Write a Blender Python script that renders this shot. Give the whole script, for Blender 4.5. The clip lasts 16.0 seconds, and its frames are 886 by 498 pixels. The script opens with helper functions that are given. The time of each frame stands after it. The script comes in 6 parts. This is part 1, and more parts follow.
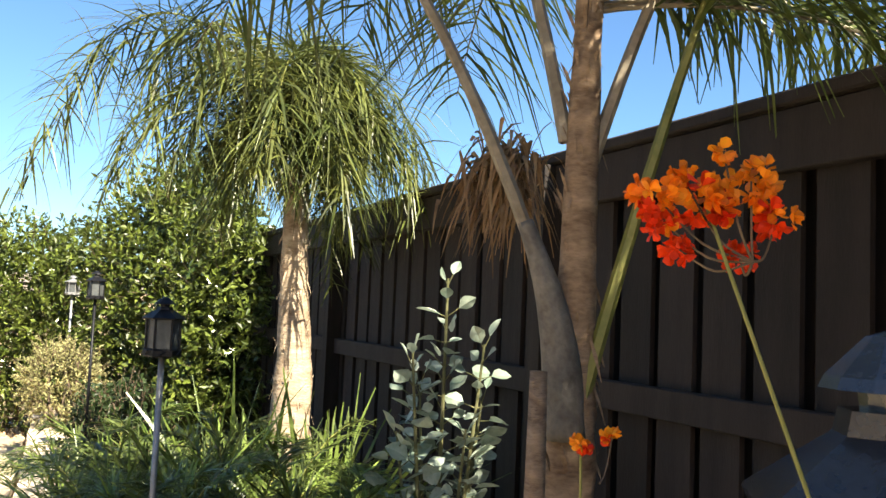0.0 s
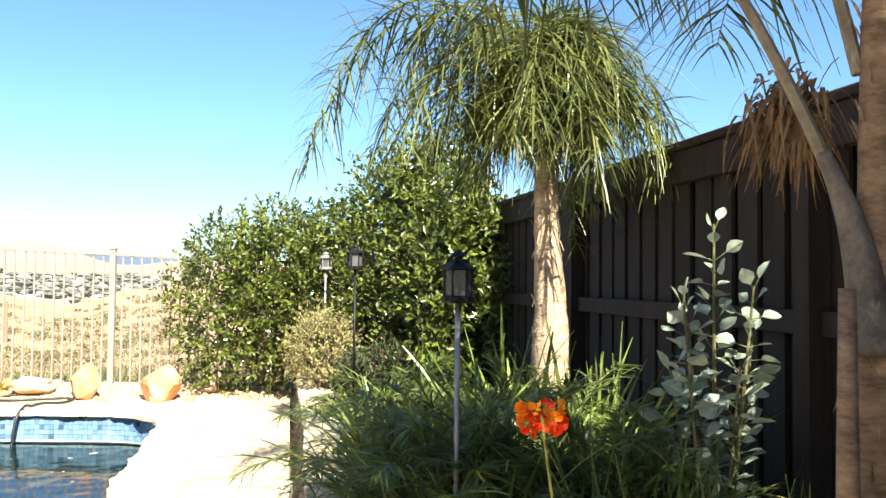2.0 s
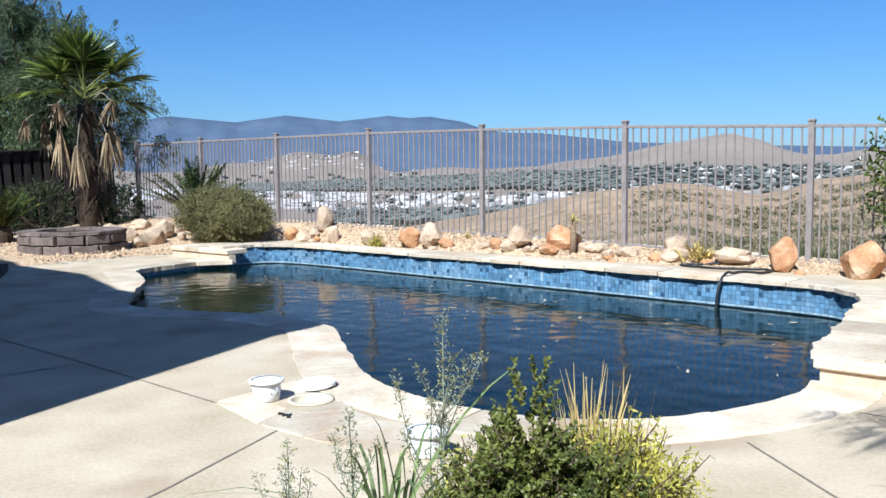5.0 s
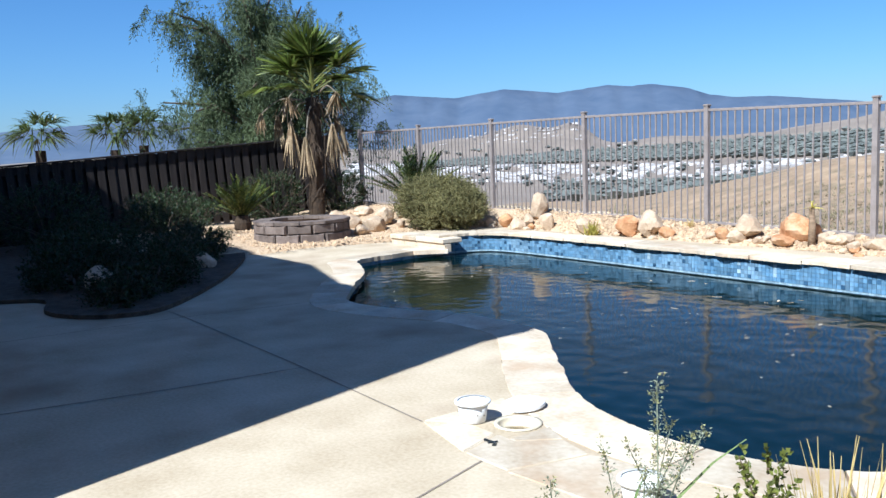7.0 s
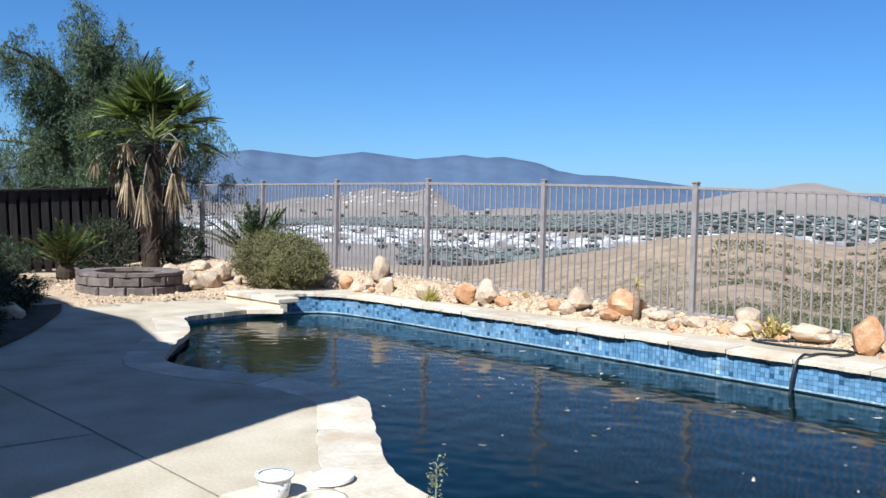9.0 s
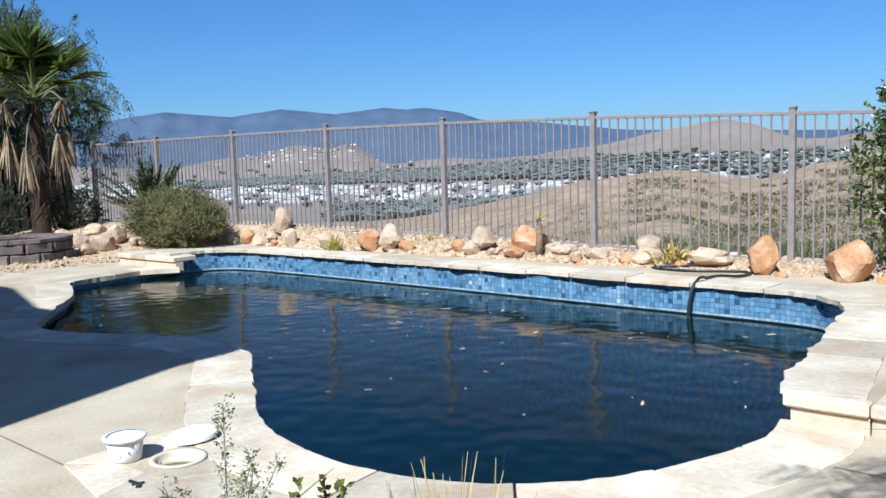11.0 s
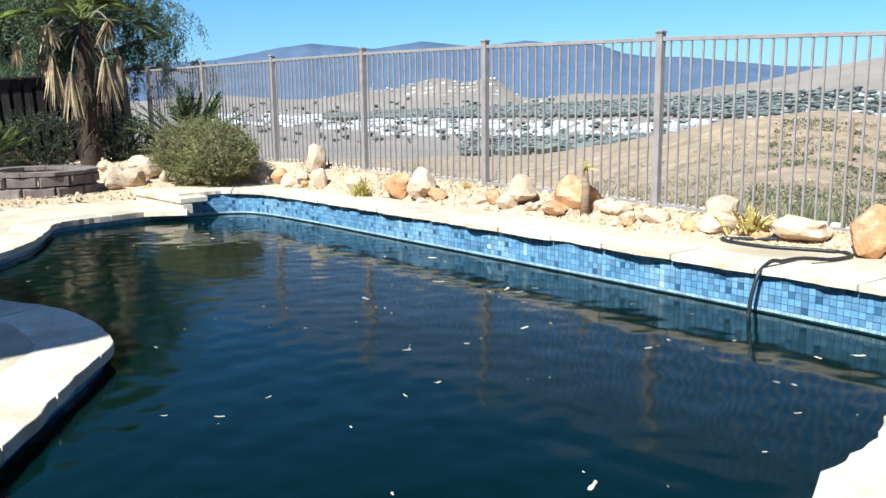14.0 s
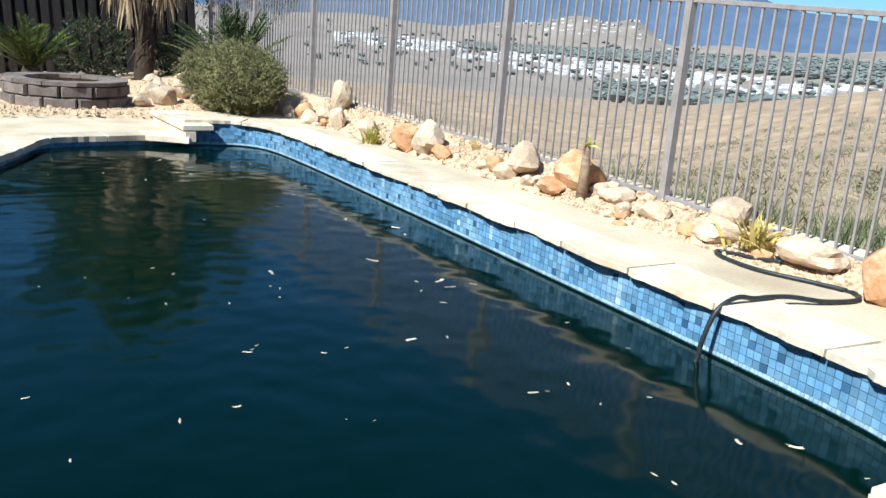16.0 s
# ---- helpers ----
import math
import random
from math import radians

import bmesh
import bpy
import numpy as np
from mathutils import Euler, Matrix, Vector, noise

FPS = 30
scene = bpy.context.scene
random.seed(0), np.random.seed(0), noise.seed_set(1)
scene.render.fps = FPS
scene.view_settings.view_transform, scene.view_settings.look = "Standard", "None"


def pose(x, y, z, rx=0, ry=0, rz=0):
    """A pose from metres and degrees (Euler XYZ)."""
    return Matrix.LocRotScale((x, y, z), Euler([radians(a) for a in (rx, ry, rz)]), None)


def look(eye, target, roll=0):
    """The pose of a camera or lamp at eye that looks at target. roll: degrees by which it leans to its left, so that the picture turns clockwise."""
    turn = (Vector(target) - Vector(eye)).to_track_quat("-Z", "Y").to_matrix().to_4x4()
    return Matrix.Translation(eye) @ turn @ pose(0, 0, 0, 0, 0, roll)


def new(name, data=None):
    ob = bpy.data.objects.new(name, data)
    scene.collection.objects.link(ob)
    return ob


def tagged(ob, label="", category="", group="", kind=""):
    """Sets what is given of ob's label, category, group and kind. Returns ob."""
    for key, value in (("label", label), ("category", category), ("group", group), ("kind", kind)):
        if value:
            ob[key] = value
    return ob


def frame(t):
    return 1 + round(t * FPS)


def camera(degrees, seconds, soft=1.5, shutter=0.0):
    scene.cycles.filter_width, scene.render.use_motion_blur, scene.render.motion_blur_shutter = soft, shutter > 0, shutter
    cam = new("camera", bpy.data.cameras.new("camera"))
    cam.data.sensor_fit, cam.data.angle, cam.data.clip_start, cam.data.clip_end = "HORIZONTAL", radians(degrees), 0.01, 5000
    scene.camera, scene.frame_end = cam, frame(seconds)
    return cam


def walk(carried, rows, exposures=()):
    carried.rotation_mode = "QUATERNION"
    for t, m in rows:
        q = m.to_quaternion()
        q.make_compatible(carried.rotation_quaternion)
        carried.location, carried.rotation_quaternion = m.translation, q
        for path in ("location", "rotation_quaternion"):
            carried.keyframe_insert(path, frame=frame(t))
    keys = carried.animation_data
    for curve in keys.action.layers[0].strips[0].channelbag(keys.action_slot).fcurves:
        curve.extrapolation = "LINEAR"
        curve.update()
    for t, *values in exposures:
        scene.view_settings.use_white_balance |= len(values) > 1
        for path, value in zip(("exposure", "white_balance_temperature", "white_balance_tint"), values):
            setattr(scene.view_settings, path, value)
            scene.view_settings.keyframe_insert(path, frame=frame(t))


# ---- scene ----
cam = camera(55.1, 16.0)
PATH = [
    (0, (3.805, -3.884, 1.609), (4.442, -1.994, 1.753), 2.5),
    (0.5, (3.791, -3.869, 1.598), (4.354, -1.954, 1.717), 2.6),
    (1, (3.708, -3.914, 1.575), (4.185, -1.975, 1.696), 1.8),
    (1.5, (3.615, -3.981, 1.542), (3.966, -2.017, 1.677), 1.4),
    (2, (3.53, -4.061, 1.509), (3.704, -2.07, 1.582), 0.6),
    (2.5, (3.433, -4.01, 1.455), (3.448, -2.01, 1.467), 1.5),
    (3, (3.331, -4.134, 1.404), (3.133, -2.144, 1.368), 1.7),
    (3.5, (3.365, -3.942, 1.372), (2.848, -2.012, 1.279), 0.4),
    (4, (3.328, -3.963, 1.333), (2.538, -2.131, 1.185), 1.2),
    (4.5, (3.376, -3.969, 1.293), (2.304, -2.291, 1.114), -0.1),
    (5, (3.432, -3.981, 1.309), (2.173, -2.438, 1.126), -0.6),
    (5.2, (3.463, -4.030, 1.321), (2.132, -2.551, 1.128), -0.4),
    (7.3, (3.240, -3.611, 1.536), (1.630, -2.448, 1.301), -2.4),
    (7.5, (3.295, -3.532, 1.488), (1.765, -2.279, 1.184), -0.6),
    (8, (3.306, -3.462, 1.515), (1.861, -2.098, 1.287), 0.3),
    (8.2, (3.254, -3.469, 1.548), (1.846, -2.061, 1.360), 0.9),
    (10.3, (3.388, -3.442, 1.477), (2.016, -1.988, 1.429), 1.0),
    (10.5, (3.455, -3.320, 1.479), (2.089, -1.866, 1.347), -1.5),
    (11, (3.306, -3.001, 1.382), (2.051, -1.458, 1.178), -1.7),
    (11.5, (3.221, -2.632, 1.357), (1.951, -1.123, 1.027), -3.1),
    (12, (3.211, -2.403, 1.370), (1.800, -1.020, 1.058), 0.7),
    (12.5, (3.122, -1.879, 1.316), (1.712, -0.512, 0.936), 0.7),
    (13, (2.999, -1.504, 1.311), (1.589, -0.154, 0.876), -1.7),
    (13.5, (3.013, -1.180, 1.301), (1.507, 0.083, 0.930), -0.5),
    (14, (2.926, -0.753, 1.336), (1.454, 0.555, 0.988), -0.7),
    (14.5, (2.780, -0.170, 1.258), (1.372, 1.228, 1.009), -1.0),
    (15, (2.796, 0.181, 1.286), (1.335, 1.518, 1.006), 2.0),
    (15.5, (2.894, 0.548, 1.428), (1.335, 1.739, 1.040), 3.6),
    (16, (2.941, 0.875, 1.509), (1.333, 1.952, 1.004), 4.6),
]
walk(cam, [(t, look(e, g, r)) for t, e, g, r in PATH],
     exposures=[(0.0, 2.08, 6700, 4), (1.0, 2.08, 6700, 4), (2.0, 2.17, 6600, 4), (3.0, 1.87, 6000, 4), (3.5, 1.52, 5500, 4), (4.2, 1.15, 5200, 4), (5.0, 0.80, 5000, 4), (7.5, 0.95, 5000, 4), (8.2, 0.9, 5000, 4), (10.5, 0.70, 4900, 4), (11.5, 0.66, 4900, 4), (12.5, 0.95, 5000, 2), (13.0, 1.08, 5000, 0), (14.0, 1.18, 5050, -2), (16.0, 1.05, 5050, -2)])

# ---- light ----
SUN_ELEV, SUN_AZ = radians(46), math.atan2(-0.957, 0.29)
world = bpy.data.worlds.new("sky")
scene.world = world
world.use_nodes = True
wn = world.node_tree.nodes
sky = wn.new("ShaderNodeTexSky")
sky.sky_type, sky.sun_disc = "NISHITA", False
sky.sun_elevation = SUN_ELEV
sky.sun_rotation = math.pi / 2 - SUN_AZ
sky.air_density, sky.dust_density, sky.ozone_density = 1.0, 0.4, 9.0
bg = wn["Background"]
bg.inputs["Strength"].default_value = 0.058
world.node_tree.links.new(sky.outputs[0], bg.inputs["Color"])
sun_data = bpy.data.lights.new("sun", "SUN")
sun_data.energy, sun_data.angle, sun_data.color = 5.0, radians(0.55), (1.0, 0.89, 0.75)
sun = new("sun", sun_data)
sun.matrix_world = look((math.cos(SUN_AZ) * 60, math.sin(SUN_AZ) * 60, 60 * math.tan(SUN_ELEV)), (0, 0, 0))

# ---- materials ----


def material(name, lo, hi, scale=8.0, rough=0.8, bump=0.2, fine=60.0, metal=0.0, each=0.0, through_light=0.0, spec=0.3, stretch=(1, 1, 1), stain=None, local=False):
    """Two scales of noise between the colours lo and hi, bump, and a change of tone from piece to piece."""
    m = bpy.data.materials.new(name)
    m.use_nodes = True
    n, l = m.node_tree.nodes, m.node_tree.links
    b = n["Principled BSDF"]
    if local:
        co = n.new("ShaderNodeTexCoord").outputs["Object"]
    else:
        co = n.new("ShaderNodeNewGeometry").outputs["Position"]
    mp = n.new("ShaderNodeMapping")
    mp.inputs["Scale"].default_value = stretch
    l.new(co, mp.inputs["Vector"])
    big, small = n.new("ShaderNodeTexNoise"), n.new("ShaderNodeTexNoise")
    big.inputs["Scale"].default_value, small.inputs["Scale"].default_value = scale, fine
    big.inputs["Detail"].default_value, small.inputs["Detail"].default_value = 5, 3
    l.new(mp.outputs[0], big.inputs["Vector"])
    l.new(mp.outputs[0], small.inputs["Vector"])
    mixf = n.new("ShaderNodeMix")
    mixf.inputs["Factor"].default_value = 0.35
    l.new(big.outputs[0], mixf.inputs["A"])
    l.new(small.outputs[0], mixf.inputs["B"])
    ramp = n.new("ShaderNodeValToRGB")
    ramp.color_ramp.elements[0].position, ramp.color_ramp.elements[1].position = 0.33, 0.67
    ramp.color_ramp.elements[0].color, ramp.color_ramp.elements[1].color = (*lo, 1), (*hi, 1)
    l.new(mixf.outputs[0], ramp.inputs[0])
    out = ramp.outputs[0]
    if stain:
        st = n.new("ShaderNodeTexNoise")
        st.inputs["Scale"].default_value, st.inputs["Detail"].default_value = stain[1], 6
        l.new(co, st.inputs["Vector"])
        sr = n.new("ShaderNodeMapRange")
        sr.inputs["From Min"].default_value, sr.inputs["From Max"].default_value = 0.5, 0.72
        sr.inputs["To Max"].default_value = stain[2]
        l.new(st.outputs[0], sr.inputs["Value"])
        sm = n.new("ShaderNodeMix")
        sm.data_type = "RGBA"
        l.new(sr.outputs[0], sm.inputs["Factor"])
        l.new(out, sm.inputs["A"])
        sm.inputs["B"].default_value = (*stain[0], 1)
        out = sm.outputs["Result"]
    if each:
        isl, obi = n.new("ShaderNodeNewGeometry"), n.new("ShaderNodeObjectInfo")
        add = n.new("ShaderNodeMath")
        add.operation = "ADD"
        l.new(isl.outputs["Random Per Island"], add.inputs[0])
        l.new(obi.outputs["Random"], add.inputs[1])
        fr = n.new("ShaderNodeMath")
        fr.operation = "FRACT"
        l.new(add.outputs[0], fr.inputs[0])
        mr = n.new("ShaderNodeMapRange")
        mr.inputs["To Min"].default_value, mr.inputs["To Max"].default_value = 1 - each, 1 + each
        l.new(fr.outputs[0], mr.inputs["Value"])
        mul = n.new("ShaderNodeVectorMath")
        mul.operation = "SCALE"
        l.new(out, mul.inputs[0])
        l.new(mr.outputs[0], mul.inputs["Scale"])
        out = mul.outputs[0]
    l.new(out, b.inputs["Base Color"])
    b.inputs["Roughness"].default_value, b.inputs["Metallic"].default_value = rough, metal
    b.inputs["Specular IOR Level"].default_value = spec
    if bump:
        bp = n.new("ShaderNodeBump")
        bp.inputs["Strength"].default_value, bp.inputs["Distance"].default_value = bump, 0.02
        l.new(mixf.outputs[0], bp.inputs["Height"])
        l.new(bp.outputs[0], b.inputs["Normal"])
    if through_light:
        tr, mx = n.new("ShaderNodeBsdfTranslucent"), n.new("ShaderNodeMixShader")
        l.new(out, tr.inputs["Color"])
        mx.inputs[0].default_value = through_light
        l.new(b.outputs[0], mx.inputs[1])
        l.new(tr.outputs[0], mx.inputs[2])
        l.new(mx.outputs[0], n["Material Output"].inputs["Surface"])
    return m


CONCRETE = material("deck_concrete", (0.40, 0.315, 0.205), (0.61, 0.51, 0.37), 1.6, 0.85, 0.12, 45, stain=((0.30, 0.21, 0.13), 0.9, 0.8))
SAW_CUT = material("saw_cut_joint", (0.19, 0.155, 0.12), (0.29, 0.24, 0.19), 8, 0.9, 0.3, 60)
STONE = material("coping_flagstone", (0.44, 0.345, 0.235), (0.69, 0.595, 0.46), 3.0, 0.8, 0.3, 30, each=0.22, stain=((0.47, 0.31, 0.18), 2.2, 0.65))
STONE_EDGE = material("cut_stone", (0.46, 0.36, 0.25), (0.66, 0.55, 0.41), 6, 0.85, 0.4, 40, each=0.1)
MORTAR = material("mortar", (0.085, 0.07, 0.055), (0.16, 0.135, 0.11), 8, 0.9, 0.3, 60)
GRAVEL = material("pea_gravel", (0.33, 0.215, 0.12), (0.60, 0.455, 0.30), 22, 0.9, 0.5, 70, each=0.32)
LITTER = material("leaf_litter", (0.10, 0.07, 0.045), (0.34, 0.26, 0.17), 26, 0.95, 0.7, 90, stain=((0.06, 0.045, 0.03), 5.0, 0.7))
SOIL = material("planter_soil", (0.045, 0.032, 0.022), (0.13, 0.095, 0.065), 10, 0.95, 0.6, 70)
DRYGRASS = material("dry_hillside", (0.225, 0.15, 0.088), (0.42, 0.30, 0.185), 0.5, 0.95, 0.3, 9, stain=((0.15, 0.12, 0.07), 0.3, 0.75))
SCRUB = material("hillside_brush", (0.10, 0.095, 0.05), (0.30, 0.245, 0.14), 0.4, 0.85, 0, 8, each=0.45)
BRUSH = material("dark_brush", (0.07, 0.072, 0.04), (0.19, 0.16, 0.09), 0.6, 0.85, 0, 9, each=0.4)
WEED_GREEN = material("green_weed", (0.07, 0.09, 0.035), (0.20, 0.21, 0.10), 2, 0.7, 0, 30, each=0.35, through_light=0.2)
# the blue of distance haze is put into the mountains' base colour
MOUNTAIN = material("mountain_haze_blue", (0.062, 0.09, 0.145), (0.092, 0.12, 0.175), 0.006, 0.95, 0, 0.02)
# ground far off: haze put into the colour, greyer than the near hillside
HILL = material("hazy_distant_hill", (0.19, 0.155, 0.125), (0.29, 0.235, 0.185), 0.006, 0.95, 0, 0.03)
ROOFS = material("valley_roofs", (0.30, 0.27, 0.25), (0.54, 0.51, 0.485), 0.03, 0.7, 0, 0.2, each=0.5)
# tree green paled and greyed, so the colour carries the haze
GROVE = material("hazy_valley_trees", (0.10, 0.11, 0.10), (0.155, 0.16, 0.14), 0.05, 0.95, 0, 0.3, each=0.3)
TILE = material("blue_pool_tile", (0.10, 0.20, 0.33), (0.17, 0.29, 0.42), 9, 0.25, 0.05, 60, each=0.3, spec=0.5, stain=((0.45, 0.56, 0.64), 2.2, 0.35))
TILE_DARK = material("navy_pool_tile", (0.035, 0.075, 0.14), (0.06, 0.12, 0.20), 9, 0.25, 0.05, 60, each=0.3, spec=0.5)
TILE_SCALE = material("scaled_pool_tile", (0.22, 0.33, 0.42), (0.42, 0.52, 0.60), 14, 0.5, 0.2, 60, each=0.25)
TILE_PALE = material("pale_mosaic_tile", (0.25, 0.36, 0.45), (0.38, 0.49, 0.56), 9, 0.25, 0.05, 60, each=0.25, spec=0.5)
GROUT = material("tile_grout", (0.17, 0.23, 0.28), (0.26, 0.33, 0.38), 10, 0.9, 0.2, 60)
PLASTER = material("pool_plaster", (0.02, 0.04, 0.05), (0.04, 0.07, 0.08), 3, 0.9, 0.1, 40)
IRON = material("fence_paint", (0.21, 0.175, 0.155), (0.30, 0.255, 0.235), 10, 0.5, 0.1, 80, spec=0.4)
# board brown lowered to near black: deep shade put into the colour
WOOD = material("shade_dark_fence_board", (0.016, 0.0125, 0.011), (0.034, 0.026, 0.0225), 3, 0.75, 0.3, 50, each=0.25, stretch=(6, 6, 0.7))
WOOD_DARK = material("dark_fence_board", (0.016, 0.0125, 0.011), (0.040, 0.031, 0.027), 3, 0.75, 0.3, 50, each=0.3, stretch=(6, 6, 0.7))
ROCK_TAN = material("tan_boulder", (0.34, 0.235, 0.15), (0.62, 0.49, 0.345), 7, 0.85, 0.5, 40, each=0.14, local=True, stain=((0.50, 0.31, 0.17), 2.6, 0.6))
ROCK_RUST = material("rust_boulder", (0.34, 0.15, 0.06), (0.62, 0.37, 0.19), 6, 0.85, 0.5, 40, each=0.12, local=True, stain=((0.66, 0.52, 0.38), 3.0, 0.7))
BLOCK = material("retaining_block", (0.10, 0.075, 0.062), (0.22, 0.175, 0.15), 7, 0.9, 0.6, 50, each=0.2)
WALL_STONE = material("planter_wall_stone", (0.13, 0.085, 0.055), (0.30, 0.21, 0.14), 5, 0.9, 0.6, 40, each=0.25)
LEAF = material("hedge_leaf", (0.012, 0.026, 0.006), (0.15, 0.185, 0.032), 4, 0.3, 0, 30, each=0.55, through_light=0.14, spec=0.5)
SHRUB = material("yellow_edged_leaf", (0.03, 0.055, 0.012), (0.25, 0.26, 0.055), 5, 0.45, 0, 40, each=0.4, through_light=0.25)
# dark green leaf; the shade over the bed shrubs is put into it too
LEAF_DARK = material("dark_and_shaded_leaf", (0.014, 0.026, 0.009), (0.038, 0.06, 0.018), 4, 0.45, 0, 30, each=0.4, through_light=0.15)
FROND = material("palm_leaflet", (0.05, 0.075, 0.018), (0.13, 0.16, 0.045), 4, 0.38, 0, 30, each=0.4, through_light=0.3, spec=0.5)
# lit copy of the leaflet: yellow-green sun highlights put into its colour
FROND_SUNLIT = material("sunlit_palm_leaflet", (0.03, 0.048, 0.012), (0.165, 0.18, 0.045), 4, 0.38, 0, 30, each=0.5, through_light=0.28, spec=0.5)
FAN = material("fan_palm_leaf", (0.045, 0.08, 0.013), (0.22, 0.25, 0.05), 4, 0.35, 0, 30, each=0.5, through_light=0.3, spec=0.5)
FROND_DRY = material("dry_palm_leaf", (0.13, 0.07, 0.035), (0.36, 0.24, 0.125), 6, 0.7, 0, 30, each=0.4, through_light=0.2)
FAN_DRY = material("dry_fan_leaf", (0.16, 0.10, 0.05), (0.52, 0.40, 0.24), 5, 0.75, 0, 30, each=0.35, through_light=0.2)
PETIOLE = material("palm_petiole", (0.13, 0.105, 0.07), (0.30, 0.26, 0.19), 9, 0.6, 0.2, 60)
PETIOLE_GREEN = material("green_petiole", (0.10, 0.12, 0.025), (0.22, 0.21, 0.06), 9, 0.5, 0.1, 60)
SHEATH = material("grey_palm_sheath", (0.075, 0.066, 0.054), (0.20, 0.18, 0.15), 14, 0.7, 0.5, 70, stain=((0.06, 0.055, 0.05), 30.0, 0.5))
BARK = material("palm_bark", (0.20, 0.135, 0.085), (0.52, 0.41, 0.29), 9, 0.85, 0.6, 45, stretch=(1, 1, 2.5))
BARK_BROWN = material("fibrous_palm_bark", (0.11, 0.07, 0.042), (0.33, 0.235, 0.15), 11, 0.88, 0.6, 50, stretch=(1, 1, 2.5))
BARK_DARK = material("shaggy_bark", (0.018, 0.012, 0.008), (0.075, 0.05, 0.031), 9, 0.9, 0.7, 45)
WEED = material("pale_weed_leaf", (0.16, 0.18, 0.11), (0.36, 0.37, 0.26), 6, 0.7, 0, 40, each=0.3, through_light=0.2)
GOLD = material("golden_needle_leaf", (0.30, 0.29, 0.035), (0.62, 0.55, 0.11), 6, 0.55, 0, 40, each=0.35, through_light=0.3)
TWIG = material("twig", (0.07, 0.05, 0.032), (0.16, 0.115, 0.075), 20, 0.85, 0.3, 90)
SAGE = material("grey_green_leaf", (0.10, 0.105, 0.045), (0.21, 0.20, 0.10), 6, 0.7, 0, 40, each=0.35, through_light=0.2)
PALE_SAGE = material("pale_yellow_green_leaf", (0.20, 0.20, 0.085), (0.40, 0.37, 0.17), 6, 0.65, 0, 40, each=0.35, through_light=0.25)
YELLOWLEAF = material("yellow_green_leaf", (0.30, 0.27, 0.04), (0.56, 0.47, 0.12), 6, 0.5, 0, 40, each=0.35, through_light=0.3)
DRY_ALOE = material("yellowed_aloe", (0.34, 0.25, 0.06), (0.66, 0.50, 0.17), 6, 0.5, 0, 40, each=0.4, through_light=0.25)
STRAW = material("straw_stalk", (0.42, 0.30, 0.10), (0.68, 0.52, 0.23), 8, 0.7, 0, 40, each=0.3, through_light=0.2)
OLIVE = material("olive_leaf", (0.10, 0.095, 0.036), (0.26, 0.235, 0.095), 3, 0.65, 0, 40, each=0.45, through_light=0.15)
MILKY = material("pale_green_leaf", (0.16, 0.23, 0.17), (0.50, 0.56, 0.46), 6, 0.35, 0, 40, each=0.3, through_light=0.2)
GRASS = material("strap_leaf", (0.045, 0.08, 0.013), (0.20, 0.26, 0.06), 5, 0.35, 0, 40, each=0.5, through_light=0.22, spec=0.5)
BLUEGRASS = material("blue_green_strap_leaf", (0.095, 0.14, 0.04), (0.27, 0.33, 0.13), 5, 0.4, 0, 40, each=0.35, through_light=0.25)
PEPPER = material("pepper_tree_leaf", (0.032, 0.052, 0.020), (0.14, 0.17, 0.075), 1.2, 0.6, 0, 20, each=0.4, through_light=0.2)
RED = material("red_petal", (0.62, 0.02, 0.004), (0.86, 0.08, 0.008), 30, 0.5, 0, 90, each=0.25, through_light=0.35)
ORANGE = material("orange_petal", (0.80, 0.14, 0.008), (0.95, 0.42, 0.02), 30, 0.5, 0, 90, each=0.25, through_light=0.35)
BLACK_METAL = material("black_lantern_metal", (0.004, 0.004, 0.005), (0.010, 0.010, 0.012), 20, 0.45, 0.1, 90, metal=0.0, spec=0.2)
BLACK_ENAMEL = material("glossy_black_enamel", (0.012, 0.014, 0.018), (0.03, 0.034, 0.042), 20, 0.22, 0.05, 90, spec=0.8)
GREY_METAL = material("grey_lantern_metal", (0.20, 0.20, 0.20), (0.33, 0.33, 0.33), 20, 0.45, 0.1, 90, metal=0.5)
FROSTED = material("clouded_glass", (0.05, 0.055, 0.055), (0.10, 0.105, 0.105), 10, 0.3, 0.05, 60)
WHITE_PLASTIC = material("white_plastic", (0.72, 0.71, 0.68), (0.82, 0.81, 0.79), 12, 0.45, 0.05, 60)
CREAM_PLASTIC = material("aged_plastic", (0.55, 0.47, 0.33), (0.68, 0.60, 0.45), 12, 0.5, 0.05, 60)
RUBBER = material("black_hose_rubber", (0.012, 0.014, 0.016), (0.03, 0.034, 0.036), 30, 0.4, 0.1, 90)
STUCCO = material("house_stucco", (0.45, 0.38, 0.30), (0.56, 0.48, 0.39), 3, 0.9, 0.3, 60)
ROOFTILE = material("roof_tile", (0.20, 0.10, 0.06), (0.34, 0.19, 0.12), 5, 0.85, 0.3, 40)
DEBRIS = material("floating_leaf", (0.34, 0.25, 0.15), (0.66, 0.56, 0.42), 30, 0.6, 0, 80, each=0.4)


